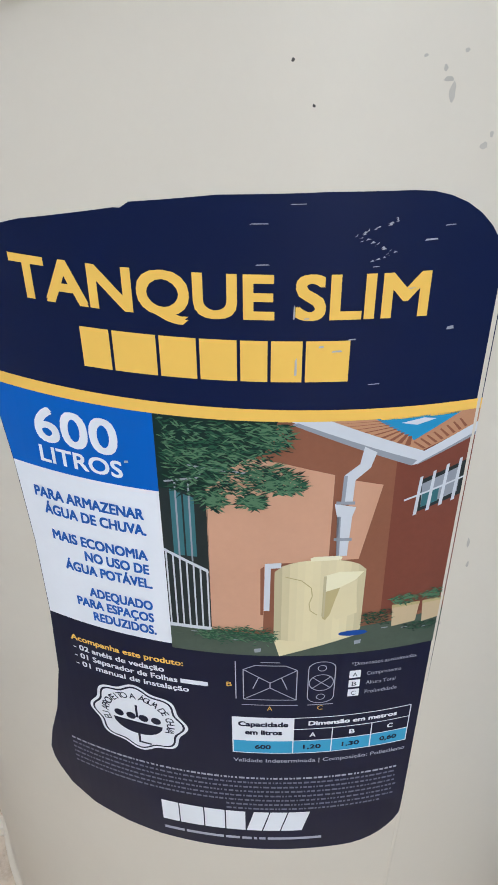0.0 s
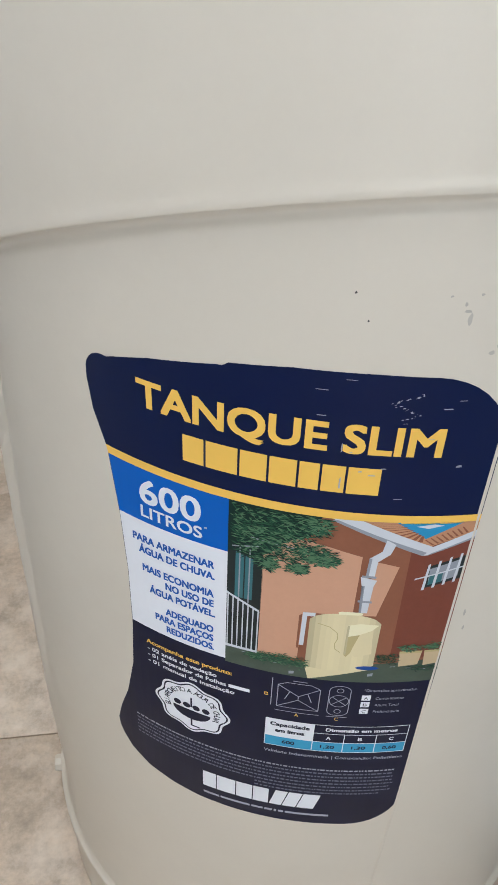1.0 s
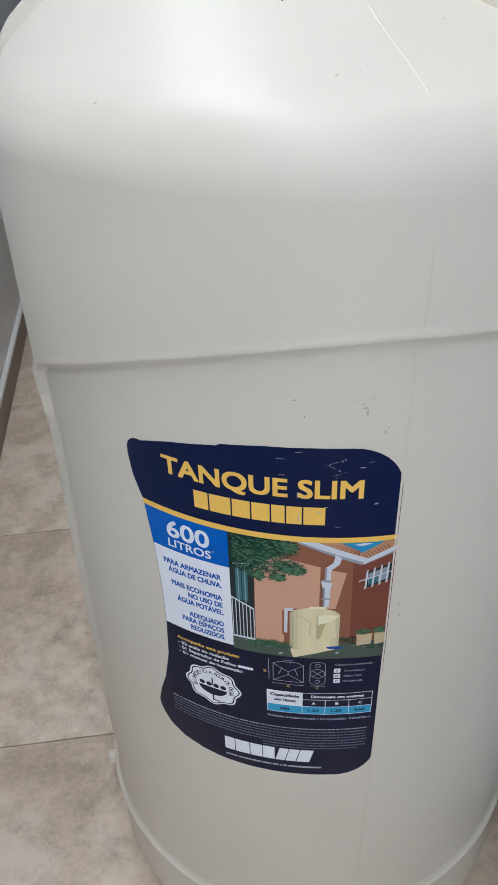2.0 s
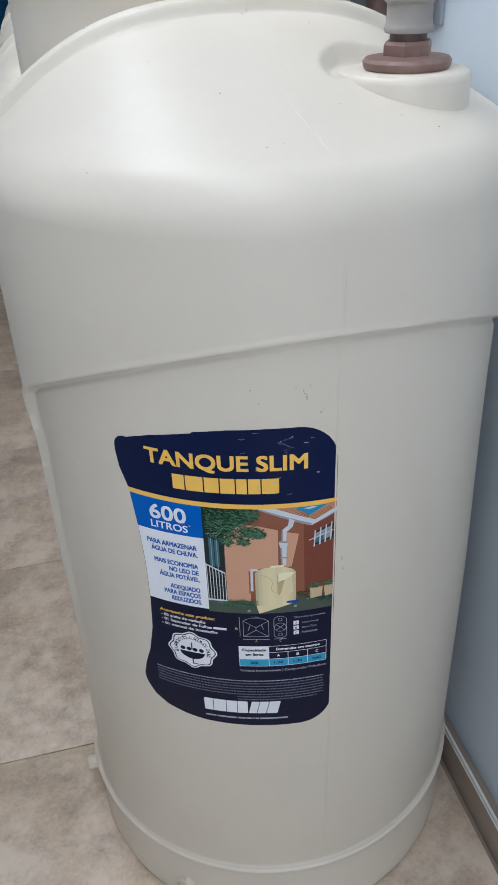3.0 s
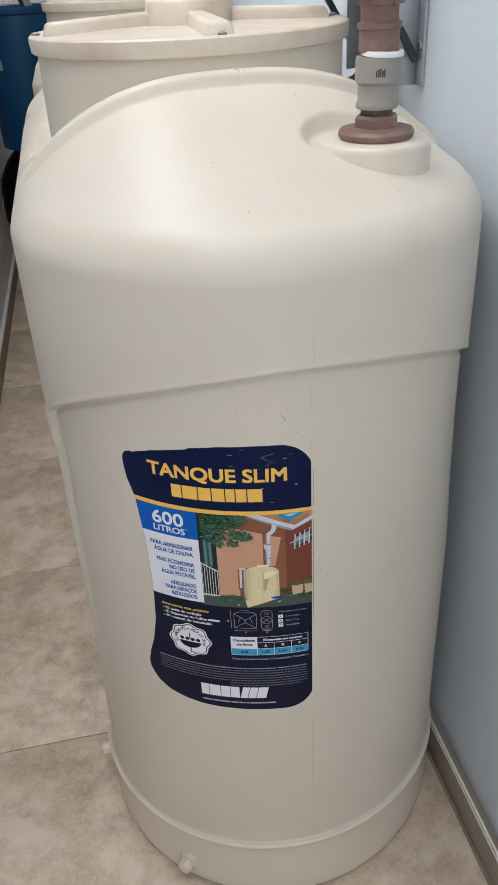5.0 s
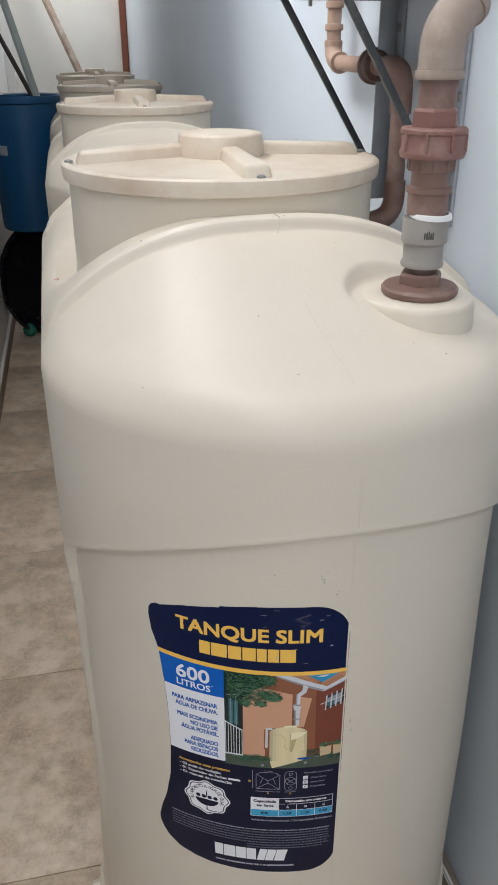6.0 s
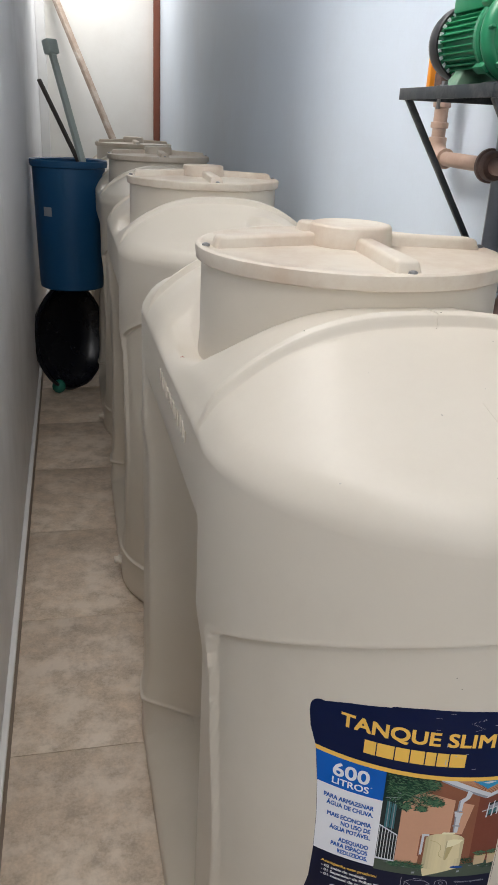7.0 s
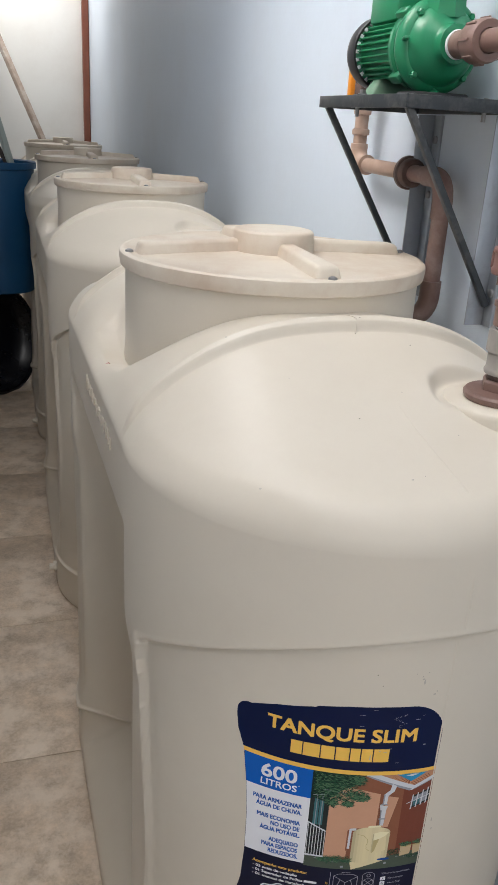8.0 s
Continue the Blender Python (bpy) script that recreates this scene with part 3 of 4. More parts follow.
for k in range(4):
    poly(corner(SX - 11.2 + 7.5 * k, SZ + 1.5, 3.0, 0, 340, 10), 0.0018, INK_DARK, "drop")
rect(SX - 0.7, SZ + 1, SX + 0.7, SZ + 12, 0.0018, INK_DARK, "umbrella")
rect(SX - 0.7, SZ - 22, SX + 0.7, SZ - 13, 0.0018, INK_DARK, "umbrella")
rect(SX - 0.7, SZ - 22, SX + 7, SZ - 20.6, 0.0018, INK_DARK, "umbrella")


def line(x0, z0, x1, z1, w, mat, lift=0.0012, name="rule"):
    d = Vector((x1 - x0, z1 - z0)).normalized() * w / 2
    return poly(((x0 - d.y, z0 + d.x), (x0 + d.y, z0 - d.x), (x1 + d.y, z1 - d.x), (x1 - d.y, z1 + d.x)), lift, mat, name)


# two outline drawings of the tank and their legend
for a in ((-88, 602, -88, 626), (-60, 602, -60, 626), (-88, 602, -60, 602), (-88, 626, -82, 629.5), (-60, 626, -66, 629.5), (-82, 629.5, -66, 629.5), (-79, 632, -69, 632),
          (-88, 626, -74, 616), (-60, 626, -74, 616), (-74, 616, -74, 612), (-74, 612, -88, 602), (-74, 612, -60, 602), (-80, 620, -83, 611), (-68, 620, -65, 611), (-92, 602, -92, 632),
          (-52, 604, -52, 627), (-38, 604, -38, 627), (-50, 611, -40, 620), (-50, 620, -40, 611), (-89, 597.5, -59, 597.5), (-52, 597.5, -38, 597.5)):
    shift = -4.6 if a[0] < -55 and a[2] < -55 else -6.7
    line(a[0] + shift, a[1], a[2] + shift, a[3], 0.55, GREY_INK)
for cz, r in ((615.5, 6.4), (604, 2.2), (627, 2.2)):
    p = corner(-51.7, cz, r, 0, 360, 20)
    for a, b in zip(p, p[1:]):
        line(*a, *b, 0.5, GREY_INK)
for s in (1, -1):
    p = [(-51.7 + 7 * math.cos(radians(a)), 615.5 + s * (11.5 + 5 * math.sin(radians(a)))) for a in range(0, 181, 20)]
    for a, b in zip(p, p[1:]):
        line(*a, *b, 0.5, GREY_INK)
for ch, px, pz in (("B", -101.5, 612), ("A", -80, 593.2), ("C", -53, 593.2)):
    lettering(ch, px, px + 2.8, pz, 3.4, YELLOW)
lettering("*Dimensões aproximadas.", -36.5, -1, 627.2, 2.7, GREY_INK)
for ch, words, pz, x1 in (("A", "Comprimento", 618.5, -9), ("B", "Altura Total", 611, -11.5), ("C", "Profundidade", 603.5, -10)):
    rect(-37.1, pz - 1.2, -31.1, pz + 4.6, 0.0011, PAPER, "legend_box")
    lettering(ch, -35.4, -32.8, pz - 0.1, 3.2, INK_DARK)
    lettering(words, -27.8, x1, pz, 2.9, GREY_INK)

# table of sizes
rect(-98.9, 566, -65.3, 586.6, 0.0011, PAPER, "table_head")
rect(-98.9, 554.5, 0.6, 566, 0.0011, CYAN, "table_band")
for a in ((-65.3, 586.4, 0.6, 586.4), (-65.3, 576.4, 0.6, 576.4), (-98.9, 566, 0.6, 566), (-98.9, 554.5, 0.6, 554.5), (0.6, 554.5, 0.6, 586.4), (-65.3, 554.5, -65.3, 586.4), (-43.6, 554.5, -43.6, 576.4), (-21.2, 554.5, -21.2, 576.4), (-98.9, 554.5, -98.9, 586.4)):
    line(*a, 0.6, PAPER, 0.0013)
lettering("Capacidade", -95.8, -68.2, 578.6, 4.3, INK_DARK, bold=0.45)
lettering("em litros", -92, -71.5, 571.4, 4.3, INK_DARK, bold=0.45)
lettering("Dimensão em metros", -57.2, -7.2, 579.6, 3.9, PAPER, bold=0.4)
for words, x0, x1, pz, mat in (("A", -56.2, -52.8, 569.4, PAPER), ("B", -34, -30.8, 569.4, PAPER), ("C", -12, -8.8, 569.4, PAPER), ("600", -86.6, -77.6, 558.4, INK_DARK), ("1,20", -59.5, -49.5, 558.4, INK_DARK),
                              ("1,30", -37.5, -27.5, 558.4, INK_DARK), ("0,60", -15.5, -5.5, 558.4, INK_DARK)):
    lettering(words, x0, x1, pz, 3.9, mat, lift=0.0015, bold=0.3)
lettering("Validade Indeterminada | Composição: Polietileno", -99, 1, 545.6, 3.4, GREY_INK, bold=0.15)

# small print that cannot be read: broken bars
rng = random.Random(5)
for row in range(8):
    z = 528.6 - row * 4.6
    x = -203.0
    end = 0.5 if row < 7 else -8
    x = x if row < 6 else -104.0
    bm = bmesh.new()
    while x < end - 3:
        w = rng.uniform(0.8, 3.6)
        poly(((x, z), (min(x + w, end), z), (min(x + w, end), z + 1.7), (x, z + 1.7)), 0, None, "", bm)
        x += w + rng.uniform(0.6, 1.1)
    part("small_print", wrap(bm, 0.0012), GREY_INK if row == 0 else FAINT, label, "", 0)
# the maker's mark: white blocks, the last three slanted
x = -145.4
for k, w in enumerate((10.8, 15.0, 12.6, 12.0, 9.4, 10.4, 13.0)):
    s = 4.5 if k > 3 else 0
    poly(((x, 472.4), (x + w, 472.4), (x + w + s, 493.5), (x + s, 493.5)), 0.0013, PAPER, "name_block")
    x += w + 0.8
x = -145.0
bm = bmesh.new()
for w in (13, 24, 9, 6, 2, 4, 34):
    poly(((x, 461.6), (x + w, 461.6), (x + w, 464.4), (x, 464.4)), 0, None, "", bm)
    x += w + 1.4
part("small_print", wrap(bm, 0.0012), GREY_INK, label, "", 0)

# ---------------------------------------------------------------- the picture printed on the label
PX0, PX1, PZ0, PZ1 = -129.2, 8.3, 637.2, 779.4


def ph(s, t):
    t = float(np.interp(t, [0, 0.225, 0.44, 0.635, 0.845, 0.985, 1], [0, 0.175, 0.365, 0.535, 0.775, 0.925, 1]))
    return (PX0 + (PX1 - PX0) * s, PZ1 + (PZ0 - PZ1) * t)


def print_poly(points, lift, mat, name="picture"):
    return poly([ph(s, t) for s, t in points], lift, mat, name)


I_WALL = ink("printed_shaded_wall", (0.27, 0.105, 0.060), vary=0.22)
I_LIT = ink("printed_sunny_wall", (0.62, 0.34, 0.22), vary=0.10)
I_SIDE = ink("printed_side_wall", (0.20, 0.060, 0.038), vary=0.25)
I_ROOF = ink("printed_roof_tiles", (0.50, 0.25, 0.14), vary=0.2)
I_ROOF2 = ink("printed_roof_shade", (0.27, 0.10, 0.055), vary=0.2)
I_SKY = ink("printed_sky", (0.03, 0.28, 0.52), vary=0.1)
I_WHITE = ink("printed_white", (0.62, 0.64, 0.68), vary=0.08)
I_GREY = ink("printed_grey", (0.30, 0.32, 0.36), vary=0.1)
I_TANK2 = ink("printed_cream_shade", (0.50, 0.41, 0.20), vary=0.08)
I_TANK3 = ink("printed_cream_light", (0.86, 0.79, 0.54), vary=0.05)
I_DARK = ink("printed_dark", (0.022, 0.030, 0.030), vary=0.3)
I_TEAL = ink("printed_teal", (0.05, 0.16, 0.18), vary=0.2)
I_G1 = ink("printed_leaf", (0.026, 0.092, 0.052), vary=0.25)
I_G2 = ink("printed_light_leaf", (0.10, 0.20, 0.11), vary=0.25)
I_G3 = ink("printed_dark_leaf", (0.010, 0.030, 0.024), vary=0.3)
I_PAVE = ink("printed_paving", (0.075, 0.10, 0.075), vary=0.3)
I_POT = ink("printed_pot", (0.58, 0.44, 0.27), vary=0.1)
I_HOSE = ink("printed_hose", (0.01, 0.07, 0.32))

print_poly(((0, 0), (1, 0), (1, 1), (0, 1)), 0.0009, I_WALL)
print_poly(((0, 0), (0.16, 0), (0.155, 0.95), (0, 0.95)), 0.0011, I_DARK)
print_poly(((0.75, 0.02), (1, 0.02), (1, 0.90), (0.76, 0.88)), 0.0011, I_SIDE)
print_poly(((0.155, 0.32), (0.27, 0.16), (0.40, 0.19), (0.56, 0.245), (0.558, 0.64), (0.345, 0.65), (0.34, 0.93), (0.155, 0.94)), 0.0011, I_LIT)
print_poly(((0.615, 0.27), (0.717, 0.30), (0.66, 0.64), (0.60, 0.64)), 0.0011, I_LIT)
print_poly(((0, 0.93), (0.4, 0.955), (1, 0.90), (1, 1), (0, 1)), 0.0012, I_PAVE)
for i in range(9):
    for j in range(26):
        s, t = (j + 0.5 * (i % 2)) / 26, 0.945 + i * 0.006
        print_poly(((s, t), (s + 0.026, t - 0.001), (s + 0.024, t + 0.003), (s + 0.002, t + 0.004)), 0.0013, I_GREY if (i + j) % 4 == 0 else I_PAVE, "picture") if (i * 7 + j * 3) % 5 == 0 else None
# sky, roofs with their courses, fascia and gutter
print_poly(((0.67, 0.0), (0.94, 0.0), (0.79, 0.115)), 0.0012, I_SKY)
print_poly(((0.75, 0.025), (0.82, 0.01), (0.86, 0.02), (0.80, 0.04)), 0.00125, I_WHITE)
print_poly(((0.53, 0.0), (0.67, 0.0), (0.79, 0.10), (0.83, 0.165), (0.79, 0.16)), 0.0013, I_ROOF)
print_poly(((0.79, 0.115), (0.94, 0.0), (1, 0.0), (1, 0.07), (0.82, 0.165)), 0.0013, I_ROOF)
for k in range(9):
    a = k / 9
    print_poly(((0.545 + 0.25 * a, 0.012 + 0.135 * a), (0.565 + 0.25 * a, 0.012 + 0.135 * a), (0.70 + 0.10 * a, 0.01 + 0.09 * a), (0.69 + 0.10 * a, 0.008 + 0.09 * a)), 0.0014, I_ROOF2)
    print_poly(((0.83 + 0.165 * a, 0.155 - 0.10 * a), (0.838 + 0.165 * a, 0.15 - 0.10 * a), (0.80 + 0.18 * a, 0.115 - 0.105 * a), (0.795 + 0.18 * a, 0.118 - 0.105 * a)), 0.0014, I_ROOF2) if k < 8 else None
print_poly(((0.42, 0.0), (0.54, 0.0), (0.835, 0.165), (0.815, 0.225), (0.80, 0.225)), 0.0015, I_WHITE)
print_poly(((0.42, 0.012), (0.44, 0.005), (0.815, 0.205), (0.80, 0.228)), 0.0016, I_GREY)
print_poly(((0.835, 0.165), (1, 0.06), (1, 0.115), (0.815, 0.225)), 0.0015, I_WHITE)
print_poly(((0.83, 0.212), (1, 0.105), (1, 0.12), (0.815, 0.228)), 0.0016, I_GREY)
# rainwater pipe with its leaf trap
for pts, mat in ((((0.645, 0.12), (0.685, 0.15), (0.67, 0.22), (0.625, 0.27), (0.622, 0.37), (0.585, 0.37), (0.588, 0.25), (0.635, 0.20)), I_WHITE), (((0.588, 0.25), (0.60, 0.25), (0.597, 0.37), (0.585, 0.37)), I_GREY),
                 (((0.565, 0.37), (0.635, 0.39), (0.625, 0.43), (0.575, 0.43)), I_WHITE), (((0.575, 0.43), (0.625, 0.43), (0.618, 0.62), (0.582, 0.62)), I_WHITE), (((0.575, 0.43), (0.588, 0.43), (0.592, 0.62), (0.582, 0.62)), I_GREY),
                 (((0.345, 0.65), (0.40, 0.645), (0.40, 0.665), (0.365, 0.668), (0.362, 0.84), (0.342, 0.84)), I_WHITE), (((0.33, 0.67), (0.343, 0.66), (0.34, 0.86), (0.33, 0.86)), I_WALL)):
    print_poly(pts, 0.0016, mat)
for t in (0.36, 0.53):
    print_poly(((0.57, t), (0.63, t + 0.004), (0.63, t + 0.018), (0.57, t + 0.014)), 0.0017, I_GREY)
# barred window
print_poly(((0.832, 0.30), (0.985, 0.235), (0.985, 0.385), (0.84, 0.44)), 0.0013, I_DARK)
print_poly(((0.845, 0.315), (0.97, 0.258), (0.97, 0.37), (0.85, 0.42)), 0.0014, I_GREY)
print_poly(((0.85, 0.36), (0.905, 0.34), (0.905, 0.40), (0.85, 0.42)), 0.0015, I_TEAL)
for k in range(4):
    s = 0.835 + 0.042 * k
    print_poly(((s, 0.285 - 0.02 * k), (s + 0.010, 0.28 - 0.02 * k), (s + 0.004, 0.45 - 0.015 * k), (s - 0.008, 0.455 - 0.015 * k)), 0.0017, I_WHITE)
print_poly(((0.79, 0.375), (0.995, 0.30), (0.995, 0.308), (0.79, 0.384)), 0.0018, I_WHITE)
# gate and the window behind it
print_poly(((0.03, 0.33), (0.115, 0.36), (0.115, 0.64), (0.03, 0.64)), 0.0013, I_TEAL)
for k in range(5):
    s = 0.03 + 0.022 * k
    print_poly(((s, 0.30), (s + 0.006, 0.30), (s + 0.006, 0.66), (s, 0.66)), 0.0015, I_GREY if k % 2 else I_DARK)
for k in range(7):
    s = 0.004 + 0.0235 * k
    print_poly(((s, 0.625 + 0.010 * k), (s + 0.006, 0.628 + 0.010 * k), (s + 0.006, 0.935), (s, 0.935)), 0.0016, I_WHITE)
print_poly(((0, 0.615), (0.15, 0.685), (0.155, 0.70), (0, 0.63)), 0.0017, I_WHITE)
print_poly(((0, 0.93), (0.155, 0.93), (0.155, 0.945), (0, 0.945)), 0.0017, I_WHITE)
# the pictured tank: rounded by bands of tone, with its pocket and base
I_BANDS = [ink("printed_cream_band", tuple(c * f for c in (0.80, 0.69, 0.42)), vary=0.05) for f in (0.66, 0.80, 0.89, 0.94, 0.97, 0.95, 0.91, 0.93, 0.97, 0.94, 0.86, 0.76)]
print_poly(((0.375, 0.962), (0.40, 0.955), (0.68, 0.945), (0.68, 0.965), (0.47, 0.995), (0.40, 1.0)), 0.0015, I_BANDS[3])
for k, band in enumerate(I_BANDS):
    s0, s1 = 0.378 + 0.3125 * k / 12, 0.378 + 0.3125 * (k + 1) / 12
    hi = [0.690 - 0.055 * math.sqrt(max(0.0, 1 - ((q - 0.534) / 0.158) ** 2)) for q in (s0, s1)]
    lo = [0.925 + 0.058 * math.sqrt(max(0.0, 1 - ((q - 0.50) / 0.195) ** 2)) for q in (s0, s1)]
    print_poly(((s0, hi[0]), (s1, hi[1]), (s1, lo[1]), (s0, lo[0])), 0.0016, band)
print_poly(((0.50, 0.640), (0.60, 0.638), (0.605, 0.624), (0.59, 0.618), (0.51, 0.619), (0.497, 0.626)), 0.0017, I_TANK3)
print_poly(((0.545, 0.700), (0.60, 0.685), (0.683, 0.690), (0.655, 0.722), (0.60, 0.750), (0.552, 0.765)), 0.0017, I_TANK3)
print_poly(((0.548, 0.765), (0.605, 0.748), (0.590, 0.80), (0.575, 0.86), (0.560, 0.885), (0.548, 0.875)), 0.0018, I_TANK2)
print_poly(((0.546, 0.70), (0.556, 0.70), (0.556, 0.875), (0.546, 0.865)), 0.0018, I_BANDS[0])
print_poly(((0.60, 0.752), (0.66, 0.722), (0.672, 0.86), (0.60, 0.885), (0.575, 0.86)), 0.00175, I_BANDS[3])
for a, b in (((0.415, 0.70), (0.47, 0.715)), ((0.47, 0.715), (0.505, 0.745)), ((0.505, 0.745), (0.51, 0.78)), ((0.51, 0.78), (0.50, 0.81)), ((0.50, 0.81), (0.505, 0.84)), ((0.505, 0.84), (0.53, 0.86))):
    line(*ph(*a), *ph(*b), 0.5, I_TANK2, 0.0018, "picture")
print_poly([(0.665 + 0.055 * math.cos(a / 10 * 2 * math.pi), 0.955 + 0.013 * math.sin(a / 10 * 2 * math.pi)) for a in range(10)], 0.0017, I_HOSE)
for s0, s1 in ((0.80, 0.905), (0.915, 0.998)):
    print_poly(((s0, 0.845), (s1, 0.845), (s1 - 0.008, 0.935), (s0 + 0.008, 0.945)), 0.0016, I_POT)
    print_poly(((s0, 0.845), (s1, 0.845), (s1, 0.858), (s0, 0.858)), 0.0017, I_TANK2)


def leaves(spots, count, size, mats, lift, seed):
    """Small printed leaves scattered round the given spots."""
    r = random.Random(seed)
    bms = [bmesh.new() for _ in mats]
    for _ in range(count):
        s, t, rs, rt = r.choice(spots)
        a, q = r.uniform(0, 2 * math.pi), math.sqrt(r.random())
        s, t = s + rs * q * math.cos(a), t + rt * q * math.sin(a)
        if not (0.004 < s < 0.996 and 0.006 < t < 0.99):
            continue
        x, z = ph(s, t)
        d, ln, w = r.uniform(-0.9, 0.6), size * r.uniform(0.6, 1.5), size * r.uniform(0.07, 0.14)
        dx, dz = math.cos(d) * r.choice((1, 1, -1)), math.sin(d)
        b = bms[r.randrange(len(mats))]
        pts = ((x, z), (x + dx * ln / 2 - dz * w, z + dz * ln / 2 + dx * w), (x + dx * ln, z + dz * ln), (x + dx * ln / 2 + dz * w, z + dz * ln / 2 - dx * w))
        if all(PX0 + 0.2 < p[0] < PX1 - 0.2 and PZ0 + 0.3 < p[1] < PZ1 - 0.3 for p in pts):
            poly(pts, 0, None, "", b)
    for k, (b, m) in enumerate(zip(bms, mats)):
        part("picture_leaves", wrap(b, lift + 0.0001 * k), m, label, "", 0)["kind"] = "stuff"


crown = [(0.05, 0.08, 0.10, 0.12), (0.16, 0.10, 0.13, 0.12), (0.28, 0.09, 0.12, 0.10), (0.36, 0.06, 0.06, 0.06), (0.12, 0.24, 0.10, 0.11), (0.24, 0.26, 0.10, 0.08), (0.36, 0.25, 0.08, 0.05), (0.40, 0.29, 0.06, 0.03), (0.17, 0.36, 0.04, 0.04), (0.30, 0.36, 0.03, 0.03)]
print_poly(((0, 0), (0.38, 0), (0.34, 0.15), (0.24, 0.20), (0.18, 0.30), (0.10, 0.34), (0, 0.33)), 0.00125, I_G3)
leaves(crown, 2600, 4.0, (I_G3, I_G1, I_G3, I_G1, I_G2), 0.0018, 11)
leaves([(0.14, 0.965, 0.04, 0.02), (0.20, 0.955, 0.06, 0.035), (0.27, 0.95, 0.06, 0.035), (0.34, 0.955, 0.05, 0.035)], 520, 2.6, (I_G1, I_G2, I_G1), 0.0018, 12)
leaves([(0.72, 0.895, 0.03, 0.03), (0.77, 0.89, 0.03, 0.035), (0.92, 0.96, 0.07, 0.02)], 260, 2.4, (I_G3, I_G1), 0.0018, 13)
leaves([(0.84, 0.825, 0.05, 0.02), (0.95, 0.82, 0.05, 0.02)], 260, 2.8, (I_G1, I_G2), 0.0018, 14)
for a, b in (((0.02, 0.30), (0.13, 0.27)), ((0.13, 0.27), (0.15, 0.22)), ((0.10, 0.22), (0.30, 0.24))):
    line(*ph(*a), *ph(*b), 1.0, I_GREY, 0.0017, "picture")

# scuffs and scratches on the print
SCUFF = material("pale_scratch", (0.42, 0.43, 0.47), 0.6, vary=0.3, scale=60)
rng = random.Random(21)
for x, z, w, h in ((-88, 861, 7, 0.5), (-86, 846, 5, 0.6), (-26, 854, 5, 0.8), (-19, 859, 4, 0.5), (-44, 845, 2.5, 0.4), (-72, 825, 0.6, 6), (-68, 825, 2, 0.6), (-71, 801, 0.9, 8), (-13, 818, 3, 1.6), (-42, 796, 5, 0.5), (-57, 811, 4, 0.9), (-51, 816, 3, 0.7), (-144, 752, 2, 1.5), (-62, 813, 2, 1), (-74, 868, 6, 0.4), (-30, 836, 3, 0.4)):
    poly(((x, z), (x + w, z + 0.2), (x + w * 0.9, z + h), (x + w * 0.1, z + h * 0.8)), 0.0019, SCUFF, "scratch")
bm = bmesh.new()
for k in range(26):
    x, z = -44 + 5.5 * math.sin(k * 0.33) + rng.uniform(-2, 2), 847 + k * 0.62
    poly(((x, z), (x + rng.uniform(0.6, 2.2), z + 0.3), (x + rng.uniform(0.4, 1.5), z + rng.uniform(0.5, 1.2))), 0, None, "", bm)
part("scratch", wrap(bm, 0.0019), SCUFF, label, "", 0)


def speck(u, z, w, h, mat, name):
    """A small mark on the plastic."""
    pts = [(u + w * (0.8 + 0.2 * math.sin(3 * a + u * 900)) * math.cos(a), z + h * (0.8 + 0.2 * math.cos(2 * a + z * 700)) * math.sin(a)) for a in (2 * math.pi * i / 9 for i in range(9))]
    bm = bmesh.new()
    poly([(a * 1000, b * 1000) for a, b in pts], 0, None, "", bm)
    part(name, wrap(bm, 0.0004), mat, tank_1, "", 0)


for u, z, w, h, mat in ((-0.0743, 0.913, 0.0007, 0.0008, SPECK), (-0.0673, 0.8996, 0.0006, 0.0007, SPECK), (-0.0329, 0.9137, 0.0009, 0.0007, SMUDGE), (-0.0228, 0.9027, 0.0014, 0.0035, SMUDGE), (-0.0197, 0.9148, 0.0010, 0.0010, SMUDGE), (-0.0245, 0.9067, 0.0020, 0.0012, SMUDGE),
                        (-0.0092, 0.8855, 0.0018, 0.0014, SMUDGE), (-0.007, 0.889, 0.0008, 0.0016, SMUDGE), (-0.026, 0.910, 0.0009, 0.0012, SMUDGE), (0.018, 0.6875, 0.0010, 0.0022, SMUDGE), (0.016, 0.702, 0.001, 0.004, SMUDGE), (-0.15, 0.955, 0.0009, 0.0009, SPECK)):
    speck(u, z, w, h, mat, "scuff")

# mould seam down the front and over the end
bm = bmesh.new()
rows = []
for z in np.linspace(0.970, 1.056, 18):
    p = on_tank(0.007, z, 0.0085 - float(np.interp(z, [1.02, 1.055], [0, 0.003])))
    rows.append([bm.verts.new(p + Vector((d, e, 0))) for d, e in ((-0.0016, 0.0004), (0, -0.0006), (0.0016, 0.0004))])
for a, b in zip(rows, rows[1:]):
    bm.faces.new((a[0], a[1], b[1], b[0])), bm.faces.new((a[1], a[2], b[2], b[1]))
part("mould_seam", bm, PLASTIC, tank_1, "", 180)
bm = bmesh.new()
rows = []
for z in np.linspace(0.140, 0.950, 60):
    p = on_tank(0.007, z, 0)
    rows.append([bm.verts.new(p + Vector((d, e, 0))) for d, e in ((-0.0016, 0.0003), (0, -0.0009), (0.0016, 0.0003))])
for a, b in zip(rows, rows[1:]):
    bm.faces.new((a[0], a[1], b[1], b[0])), bm.faces.new((a[1], a[2], b[2], b[1]))
part("mould_seam", bm, PLASTIC, tank_1, "", 180)
bm = bmesh.new()
rows = []
